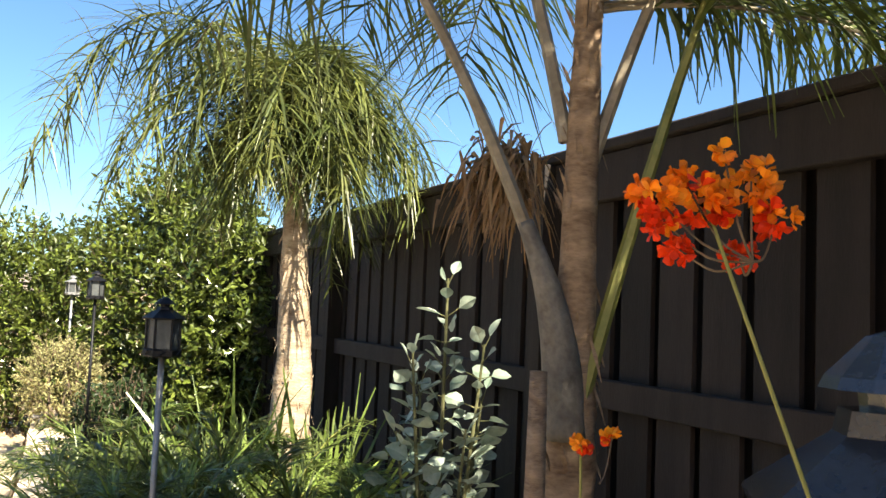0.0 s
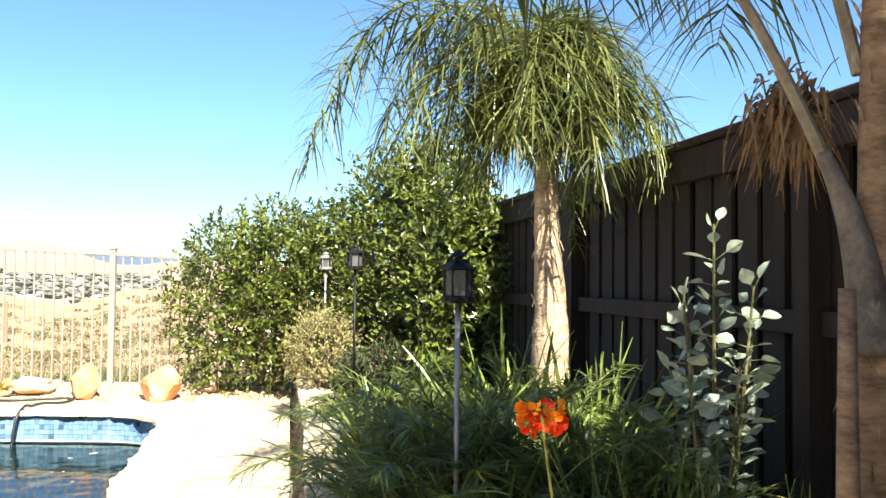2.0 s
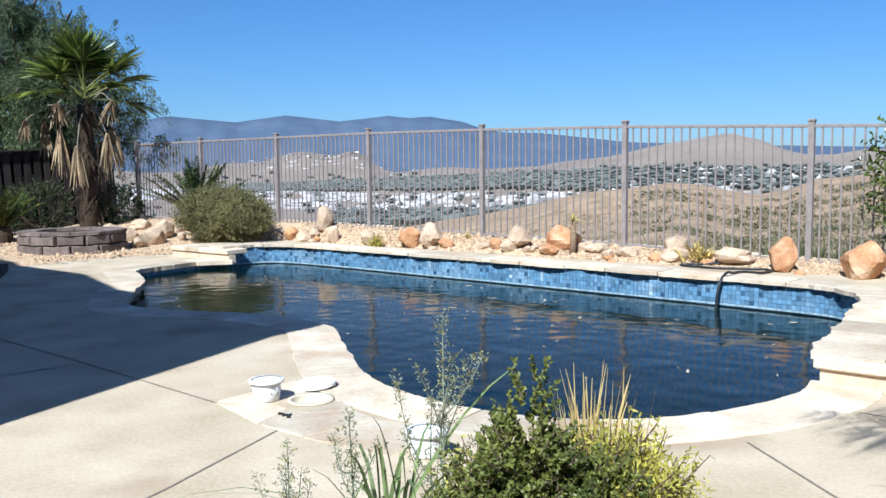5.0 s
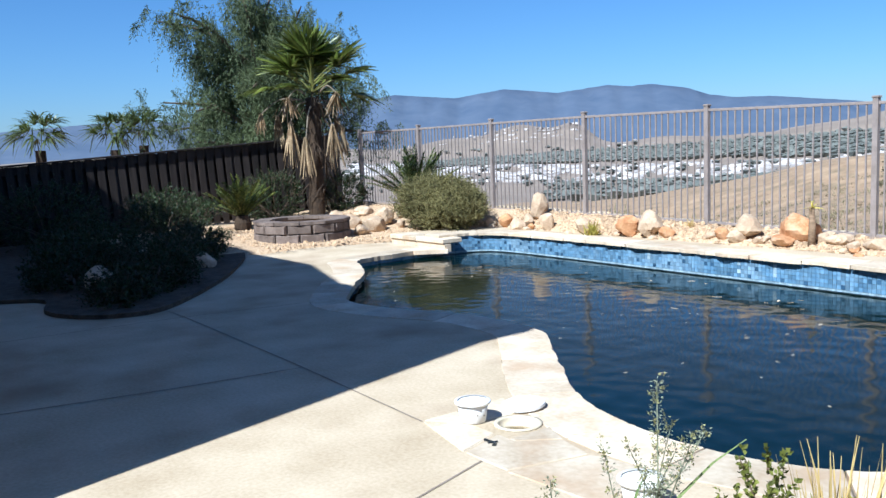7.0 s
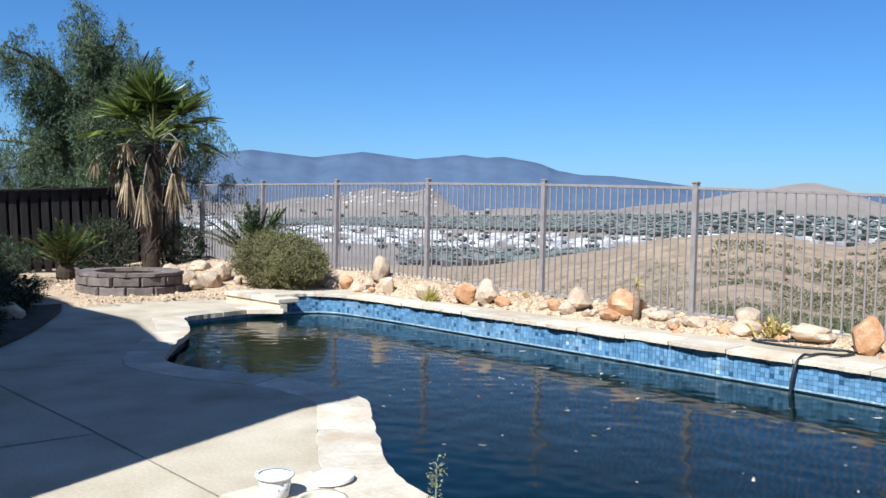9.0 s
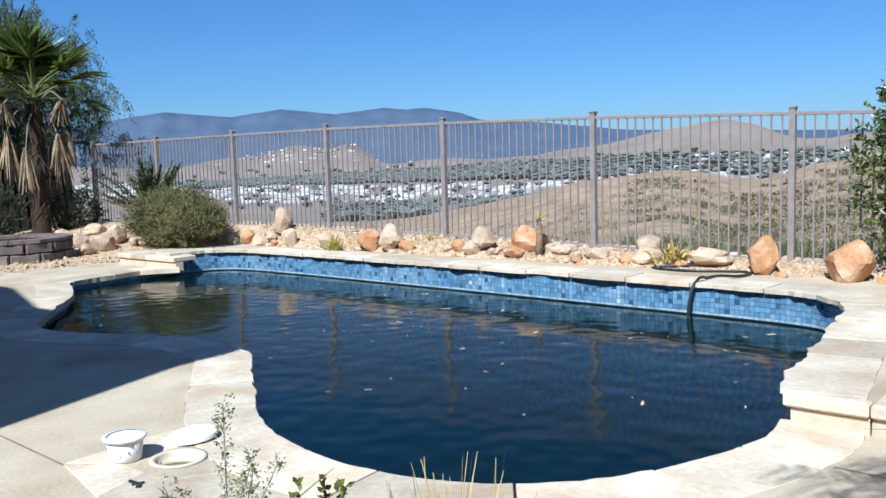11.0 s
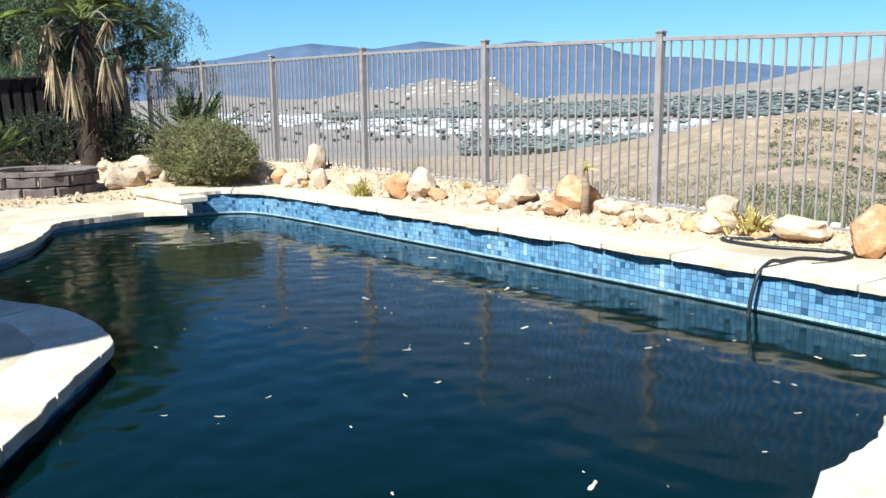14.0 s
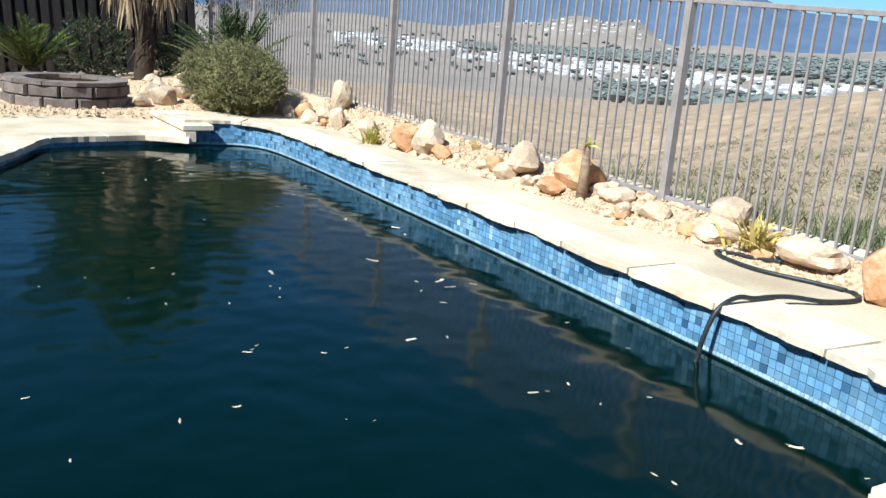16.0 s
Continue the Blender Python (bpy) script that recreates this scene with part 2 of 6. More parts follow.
def water_material():
    m = bpy.data.materials.new("murky_water")
    m.use_nodes = True
    n, l = m.node_tree.nodes, m.node_tree.links
    b = n["Principled BSDF"]
    b.inputs["Base Color"].default_value = (0.0006, 0.0062, 0.0040, 1)
    b.inputs["Roughness"].default_value, b.inputs["IOR"].default_value = 0.10, 1.25
    co = n.new("ShaderNodeNewGeometry").outputs["Position"]
    w1, w2 = n.new("ShaderNodeTexNoise"), n.new("ShaderNodeTexNoise")
    w1.inputs["Scale"].default_value, w2.inputs["Scale"].default_value = 1.3, 6.0
    w1.inputs["Detail"].default_value, w2.inputs["Detail"].default_value = 1, 0
    l.new(co, w1.inputs["Vector"])
    l.new(co, w2.inputs["Vector"])
    mx = n.new("ShaderNodeMix")
    mx.inputs["Factor"].default_value = 0.30
    l.new(w1.outputs[0], mx.inputs["A"])
    l.new(w2.outputs[0], mx.inputs["B"])
    bp = n.new("ShaderNodeBump")
    bp.inputs["Strength"].default_value, bp.inputs["Distance"].default_value = 0.5, 0.036
    l.new(mx.outputs[0], bp.inputs["Height"])
    l.new(bp.outputs[0], b.inputs["Normal"])
    return m


WATER = water_material()

# ---- mesh helpers ----


class Shape:
    """Gathers vertices and faces of one mesh."""

    def __init__(self):
        self.v, self.f, self.n = [], [], 0

    def add(self, v, f):
        v = np.asarray(v, float).reshape(-1, 3)
        self.f.extend([tuple(int(i) + self.n for i in q) for q in f])
        self.v.append(v)
        self.n += len(v)
        return self

    def mesh(self, name, smooth=False):
        me = bpy.data.meshes.new(name)
        me.from_pydata(np.concatenate(self.v).tolist(), [], self.f)
        if smooth:
            me.polygons.foreach_set("use_smooth", [True] * len(me.polygons))
        me.update()
        return me

    def box(self, lo, hi, bevel=0.0):
        (a, b, c), (d, e, f) = lo, hi
        k = bevel
        if not k:
            self.add([(a, b, c), (d, b, c), (d, e, c), (a, e, c), (a, b, f), (d, b, f), (d, e, f), (a, e, f)],
                     [(3, 2, 1, 0), (4, 5, 6, 7), (0, 1, 5, 4), (1, 2, 6, 5), (2, 3, 7, 6), (3, 0, 4, 7)])
            return self
        rings = [(c, k), (c + k, 0), (f - k, 0), (f, k)]
        v = []
        for z, i in rings:
            v += [(a + i, b + i, z), (d - i, b + i, z), (d - i, e - i, z), (a + i, e - i, z)]
        q = [(3, 2, 1, 0), (12, 13, 14, 15)]
        for r in range(3):
            for j in range(4):
                q.append((4 * r + j, 4 * r + (j + 1) % 4, 4 * r + 4 + (j + 1) % 4, 4 * r + 4 + j))
        return self.add(v, q)

    def tube(self, pts, radii, seg=8, cap=True):
        pts = np.asarray(pts, float)
        k = len(pts)
        radii = np.broadcast_to(np.asarray(radii, float), (k,))
        tan = np.gradient(pts, axis=0)
        tan /= np.linalg.norm(tan, axis=1)[:, None] + 1e-9
        ref = np.array((0.0, 0.0, 1.0)) if abs(tan[0][2]) < 0.9 else np.array((1.0, 0.0, 0.0))
        v = []
        for p, t, r in zip(pts, tan, radii):
            x = np.cross(t, ref)
            x /= np.linalg.norm(x) + 1e-9
            y = np.cross(x, t)
            ref = y
            a = np.arange(seg) * 2 * math.pi / seg
            v.append(p + r * (np.cos(a)[:, None] * x - np.sin(a)[:, None] * y))
        f = []
        for i in range(k - 1):
            for j in range(seg):
                f.append((i * seg + j, i * seg + (j + 1) % seg, (i + 1) * seg + (j + 1) % seg, (i + 1) * seg + j))
        if cap:
            f += [tuple(range(seg))[::-1], tuple(range((k - 1) * seg, k * seg))]
        return self.add(np.concatenate(v), f)

    def turned(self, profile, seg=24, at=(0, 0, 0)):
        """A turned form from (radius, height) pairs."""
        v, f = [], []
        for r, z in profile:
            for j in range(seg):
                a = 2 * math.pi * j / seg
                v.append((at[0] + r * math.cos(a), at[1] + r * math.sin(a), at[2] + z))
        for i in range(len(profile) - 1):
            for j in range(seg):
                f.append((i * seg + j, i * seg + (j + 1) % seg, (i + 1) * seg + (j + 1) % seg, (i + 1) * seg + j))
        return self.add(v, f)

    def blades(self, base, way, length, width, droop, seg=3, rng=None, tip=0.15):
        """Many narrow leaves that start at base, go along way and bend down."""
        base, way = np.asarray(base, float), np.asarray(way, float)
        n = len(base)
        way = way / (np.linalg.norm(way, axis=1)[:, None] + 1e-9)
        length, width, droop = (np.broadcast_to(np.asarray(a, float), (n,)) for a in (length, width, droop))
        side = np.cross(way, np.array((0, 0, 1.0)) + (rng.normal(0, 0.35, (n, 3)) if rng is not None else 0))
        side /= np.linalg.norm(side, axis=1)[:, None] + 1e-9
        rows = []
        for i in range(seg + 1):
            s = i / seg
            p = base + way * (length * s)[:, None]
            p[:, 2] -= droop * length * s * s
            w = width * 0.5 * (1 - (1 - tip) * s ** 1.5) * (0.55 + 0.45 * min(1, s * 4))
            rows += [p - side * w[:, None], p + side * w[:, None]]
        v = np.stack(rows, 1).reshape(-1, 3)
        k = 2 * (seg + 1)
        f = [(b + 2 * i, b + 2 * i + 1, b + 2 * i + 3, b + 2 * i + 2) for b in range(0, n * k, k) for i in range(seg)]
        return self.add(v, f)

    def petals(self, at, way, size, rng):
        """Round cupped petals."""
        at, way = np.asarray(at, float), np.asarray(way, float)
        n = len(at)
        way = way / (np.linalg.norm(way, axis=1)[:, None] + 1e-9)
        side = np.cross(way, rng.normal(0, 1, (n, 3)))
        side /= np.linalg.norm(side, axis=1)[:, None] + 1e-9
        up = np.cross(side, way)
        s = size * rng.uniform(0.65, 1.2, (n, 1))
        ring = [(0, 0, 0), (0.35, -0.38, 0.10), (0.75, -0.46, 0.16), (1.0, -0.12, 0.05), (0.97, 0.2, 0.09), (0.7, 0.48, 0.2), (0.3, 0.34, 0.08), (0.55, 0.0, -0.06)]
        v = np.stack([at + s * (a * way + b * side + c * up) for a, b, c in ring], 1).reshape(-1, 3)
        f = [(b + i, b + (i + 1) % 7, b + 7) for b in range(0, 8 * n, 8) for i in range(7)]
        return self.add(v, f)

    def leaves(self, at, way, length, width, rng):
        """Small pointed leaves, folded along the middle."""
        at, way = np.asarray(at, float), np.asarray(way, float)
        n = len(at)
        way = way / (np.linalg.norm(way, axis=1)[:, None] + 1e-9)
        side = np.cross(way, rng.normal(0, 1, (n, 3)))
        side /= np.linalg.norm(side, axis=1)[:, None] + 1e-9
        up = np.cross(side, way)
        length = np.broadcast_to(length, (n,))[:, None] * rng.uniform(0.7, 1.25, (n, 1))
        width = np.broadcast_to(width, (n,))[:, None] * rng.uniform(0.7, 1.25, (n, 1))
        mid = at + way * length * 0.5
        v = np.stack([at, mid - side * width / 2 + up * width * 0.18, at + way * length, mid + side * width / 2 + up * width * 0.18], 1).reshape(-1, 3)
        f = [(b, b + 1, b + 2, b + 3) for b in range(0, 4 * n, 4)]
        return self.add(v, f)


def link(name, me, mat, parent=None, label=""):
    if mat is not None and not me.materials:
        me.materials.append(mat)
    ob = new(name, me)
    if parent is not None:
        ob.parent = parent
    return tagged(ob, label)


def part(name, sh, mat, parent=None, label="", smooth=False):
    return link(name, sh.mesh(name, smooth), mat, parent, label)


def thing(name, at, label, category, group="", kind=""):
    ob = new(name)
    ob.location = at
    ob.empty_display_size = 0.1
    bpy.context.view_layer.update()
    return tagged(ob, label, category, group, kind)


def catmull(pts, per=6, closed=False):
    pts = [np.asarray(p, float) for p in pts]
    n = len(pts)
    out = []
    for i in range(n if closed else n - 1):
        p0, p1 = pts[(i - 1) % n] if closed or i else pts[0], pts[i]
        p2, p3 = pts[(i + 1) % n], pts[(i + 2) % n] if closed or i + 2 < n else pts[-1]
        for j in range(per):
            t = j / per
            out.append(0.5 * (2 * p1 + (p2 - p0) * t + (2 * p0 - 5 * p1 + 4 * p2 - p3) * t * t + (3 * p1 - p0 - 3 * p2 + p3) * t ** 3))
    if not closed:
        out.append(pts[-1])
    return np.array(out)


def sheet(name, loops, z, thick, mat):
    """A flat slab with outer and inner outlines, its top at z."""
    bm = bmesh.new()
    edges = []
    for loop in loops:
        vs = [bm.verts.new((x, y, z)) for x, y in loop]
        edges += [bm.edges.new((vs[i], vs[(i + 1) % len(vs)])) for i in range(len(vs))]
    bmesh.ops.triangle_fill(bm, edges=edges, use_beauty=True)
    for f in bm.faces:
        if f.normal.z < 0:
            f.normal_flip()
    if thick:
        r = bmesh.ops.extrude_face_region(bm, geom=list(bm.faces))
        low = [g for g in r["geom"] if isinstance(g, bmesh.types.BMVert)]
        bmesh.ops.translate(bm, verts=low, vec=(0, 0, -thick))
        bmesh.ops.recalc_face_normals(bm, faces=list(bm.faces))
    me = bpy.data.meshes.new(name)
    bm.to_mesh(me)
    bm.free()
    return link(name, me, mat)


def boulder(name, at, size, mat, seed, label, group=""):
    bm = bmesh.new()
    bmesh.ops.create_icosphere(bm, subdivisions=3, radius=0.5)
    off = Vector((seed * 3.7, seed * 1.3, seed * 7.1))
    rnd = random.Random(seed)
    cuts = [Vector((rnd.uniform(-1, 1), rnd.uniform(-1, 1), rnd.uniform(-0.6, 1))).normalized() for _ in range(15)]
    deep = [rnd.uniform(0.31, 0.42) for _ in cuts]
    for v in bm.verts:
        d = v.co.normalized()
        r = 0.5 * (1 + 0.34 * noise.noise(d * 1.3 + off) + 0.12 * noise.noise(d * 3.1 + off))
        for c, e in zip(cuts, deep):
            k = d.dot(c)
            if k > 0.01:
                r = min(r, e / k)
        v.co = d * r * (1 + 0.03 * noise.noise(d * 9 + off))
    low = min(v.co.z for v in bm.verts)
    for v in bm.verts:
        v.co = Vector((v.co.x * size[0] * 1.25, v.co.y * size[1] * 1.25, (v.co.z - low) * size[2] * 1.3 - 0.12 * size[2]))
    me = bpy.data.meshes.new(name)
    bm.to_mesh(me)
    bm.free()
    ob = link(name, me, mat)
    ob.location, ob.rotation_euler = at, (0, 0, rnd.uniform(0, 6.28))
    return tagged(ob, label, "rock", group)


# ---- pool outline ----
LOW_EDGE = [(1.98, 1.42), (1.97, 1.12), (1.88, 0.75), (1.72, 0.38), (1.50, 0.06), (1.20, -0.18), (0.90, -0.30), (0.60, -0.34), (0.30, -0.33), (0.0, -0.26), (-0.30, -0.15), (-0.72, 0.12), (-1.30, 0.57),
            (-1.70, 0.87), (-1.95, 0.97), (-2.40, 1.02), (-2.85, 0.98), (-3.35, 0.77), (-3.80, 0.60), (-4.25, 0.55), (-4.65, 0.74), (-5.30, 1.20), (-5.98, 1.74), (-6.70, 2.10),
            (-7.00, 2.22), (-7.18, 2.45), (-7.28, 3.05), (-7.33, 3.50), (-7.32, 3.86)]
HIGH_EDGE = [(-7.32, 3.86), (-7.28, 4.25), (-7.12, 4.60), (-6.70, 4.765), (-5.60, 4.785), (-4.0, 4.735), (-2.0, 4.665), (0.0, 4.575), (1.10, 4.485), (1.46, 4.28), (1.64, 3.95), (1.74, 3.36), (1.87, 2.26), (1.98, 1.42)]
HIGH, WATER_Z = 0.155, -0.116


def offset(line, d):
    """The line moved by d to its right hand side."""
    t = np.gradient(line, axis=0)
    t /= np.linalg.norm(t, axis=1)[:, None]
    return line + d * np.stack([t[:, 1], -t[:, 0]], 1)


# the low coping overhangs its wall; the deck lies on the left of both lines
OVERHANG = 0.04
low_edge, high_edge = catmull(LOW_EDGE, 6), catmull(HIGH_EDGE, 6)
ease = np.clip(np.minimum(np.arange(len(low_edge)), np.arange(len(low_edge))[::-1]) / 6.0, 0, 1)[:, None]
low_edge = low_edge + ease * (offset(low_edge, -OVERHANG) - low_edge)
outline = np.concatenate([low_edge[:-1], high_edge[:-1]])
low_out, high_out = offset(low_edge, -0.36), offset(high_edge, -0.36)

# ---- ground: one sheet from the yard to the horizon ----


def place(az, r):
    """A point r metres off in the direction az, degrees to the left of the far fence's normal."""
    return 3.1 - r * math.sin(radians(az)), -2.5 + r * math.cos(radians(az))


RIDGE = [(-60, 1.3), (-20, 1.2), (5, 0.9), (13, 1.2), (20, 1.45), (27, 1.75), (28.5, 1.95), (32.7, 2.45), (34.9, 2.5), (36.4, 2.74), (37.8, 3.25), (40.1, 3.63), (41.3, 3.53), (42.8, 3.69), (46, 3.34), (49.5, 3.74),
         (52.8, 3.28), (56.8, 3.64), (59, 3.35), (60.5, 3.05), (63, 2.6), (68, 2.3), (75, 2.4), (82, 1.9), (95, 1.6), (140, 1.2), (180, 1.2), (240, 1.2), (300, 1.3)]
CREST = [(-180, -6.5), (-120, -6.0), (-60, 0.6), (0, 0.3), (10, 0.0), (13.7, -0.78), (15.6, -0.95), (17.2, -1.72), (19.2, -2.1), (20.9, -1.74), (22.6, -1.3), (24.4, -1.17), (26.2, -1.45), (28.1, -1.77), (32, -2.78), (35.5, -3.75), (38.9, -5.0), (44, -6.2), (90, -6.5), (180, -6.5)]
HILLTOP = [(-180, -2.0), (-60, 0.9), (4, 1.2), (12.7, 1.1), (14.5, 0.8), (15.9, 0.85), (17.2, 1.15), (18.9, 1.85), (20.6, 2.22), (22.6, 2.08), (24.2, 1.8), (25.9, 1.45), (28.2, 0.95), (32, 0.4), (36, -0.4), (41, -1.6), (46, -2.0), (180, -2.0)]
HUMPS = [  # direction, distance, height, width along the view, width across
    (48.3, 2750, 80, 300, 130), (44.9, 2700, 62, 240, 70), (53, 2850, 46, 260, 150), (39, 2800, 34, 300, 160), (33, 2700, 30, 300, 160), (62, 2900, 34, 320, 320), (76, 2700, 30, 320, 420),
]
CREST_R = 110


def terrain(x, y):
    dx, dy = x - 3.1, y + 2.5
    r = math.hypot(dx, dy)
    az = math.degrees(math.atan2(-dx, dy))
    crest = 1.4 + CREST_R * math.tan(radians(float(np.interp(az, [a for a, _ in CREST], [e for _, e in CREST]))))
    t = min(1.0, max(0.0, (r - 9.5) / (CREST_R - 9.5)))
    if r < CREST_R:
        z = 0.15 + (crest - 0.15) * t * t * (3 - 2 * t) - 2.6 * math.sin(math.pi * t) ** 0.7
    else:
        u = min(1.0, (r - CREST_R) / 560)
        z = crest + (-43 - crest) * u * u * (3 - 2 * u)
    z += 27 * min(1.0, max(0.0, (r - 1500) / 1200))
    top = 1.4 + 1250 * math.tan(radians(float(np.interp(az, [a for a, _ in HILLTOP], [e for _, e in HILLTOP]))))
    z += max(0.0, top + 43) * math.exp(-((r - 1250) / 380) ** 2) * (1 + 0.05 * noise.noise(Vector((x / 90, y / 90, 4))))
    for a, d, h, wl, wa in HUMPS:
        da = ((az - a + 180) % 360) - 180
        across = r * math.sin(radians(da)) if abs(da) < 90 else r
        along = r * math.cos(radians(da)) - d
        z += h * math.exp(-(along / wl) ** 2 - (across / wa) ** 2)
    if 25 < r < 900:
        z += 0.008 * min(r, 160) * noise.noise(Vector((x / 14, y / 14, 0.3)))
    if r >= 900:
        z += 6 * noise.noise(Vector((x / 300, y / 300, 2.3)))
    inside = min(x + 14.6, 6.6 - x, y + 16, 6.25 - y)
    if inside > 0:
        z = min(z, 0.12 - 2.8 * min(1, inside / 1.2))
    else:
        z = z if r > 30 else z + 0.1 * noise.noise(Vector((x / 1.2, y / 1.2, 5)))
    return z


def ground_sheet():
    radii = [0.5, 2, 4, 5.5, 6.5, 7.3, 8, 8.5, 9, 9.5, 10, 10.6, 11.3, 12, 13, 14, 15.5, 17, 19, 20, 21, 22.5, 24, 25.5, 27, 28.5, 30, 32, 34, 36, 38, 40.5, 43, 45.5, 48, 51, 54, 57, 60, 63.5, 67, 71, 75, 79, 83, 87.5, 92, 96.5, 101, 105.5, 110, 115, 120, 126, 132, 145, 160,
             180, 205, 235, 270, 315, 370, 440, 520, 610, 710, 820, 930, 1040, 1150, 1260, 1370, 1500, 1650, 1850, 2050, 2250, 2400, 2550, 2700, 2900, 3200, 3600, 4700]
    azs = [a * 0.5 for a in range(-40, 180)] + [a * 3.0 for a in range(30, 114)]
    v, f = [], []
    for r in radii:
        for a in azs:
            x, y = place(a, r)
            v.append((x, y, terrain(x, y)))
    k = len(azs)
    for i in range(len(radii) - 1):
        for j in range(k):
            q = (i * k + j, i * k + (j + 1) % k, (i + 1) * k + (j + 1) % k, (i + 1) * k + j)
            f.append(q[::-1])
    g = part("ground", Shape().add(v, f), DRYGRASS, smooth=True)
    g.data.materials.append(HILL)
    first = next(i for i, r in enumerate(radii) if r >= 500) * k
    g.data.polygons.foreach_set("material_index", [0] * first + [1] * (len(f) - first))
    return tagged(g, "dry golden hillside with sparse scrub falling to the valley", "ground", kind="structure")


ground_sheet()


def mountains():
    v, f, azs = [], [], [a * 0.4 for a in range(-150, 360)]
    xs, ys = [a for a, _ in RIDGE], [e for _, e in RIDGE]
    for a in azs:
        e = float(np.interp(a, xs, ys))
        for i, (r, s) in enumerate(((3300, 0.0), (3500, 0.28), (3700, 0.52), (3900, 0.72), (4080, 0.88), (4200, 1.0), (4500, 0.6))):
            x, y = place(a, r)
            top = 1.4 + 4200 * math.tan(radians(e + 0.03 * noise.noise(Vector((a * 1.9, 4, 0))) + 0.03 * noise.noise(Vector((a * 5, 7, 0)))))
            rough = 1 + 0.09 * (noise.noise(Vector((a * 0.8 + 0.8 * s, s * 2.5, 3))) + 0.6 * noise.noise(Vector((a * 2.2, s * 4, 9)))) * (1 if 0 < i < 5 else 0)
            v.append((x, y, -42 + (top + 42) * s * rough))
    for j in range(len(azs) - 1):
        for i in range(6):
            f.append((j * 7 + i, j * 7 + i + 1, j * 7 + 8 + i, j * 7 + 7 + i))
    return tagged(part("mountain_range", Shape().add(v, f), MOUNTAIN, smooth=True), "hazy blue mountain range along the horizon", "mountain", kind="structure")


mountains()


def ray_ground(az, el, lo=200, hi=3300):
    r = lo
    while r < hi:
        x, y = place(az, r)
        if terrain(x, y) > 1.4 + r * math.tan(radians(el)):
            return x, y, terrain(x, y), r
        r *= 1.02
    return None


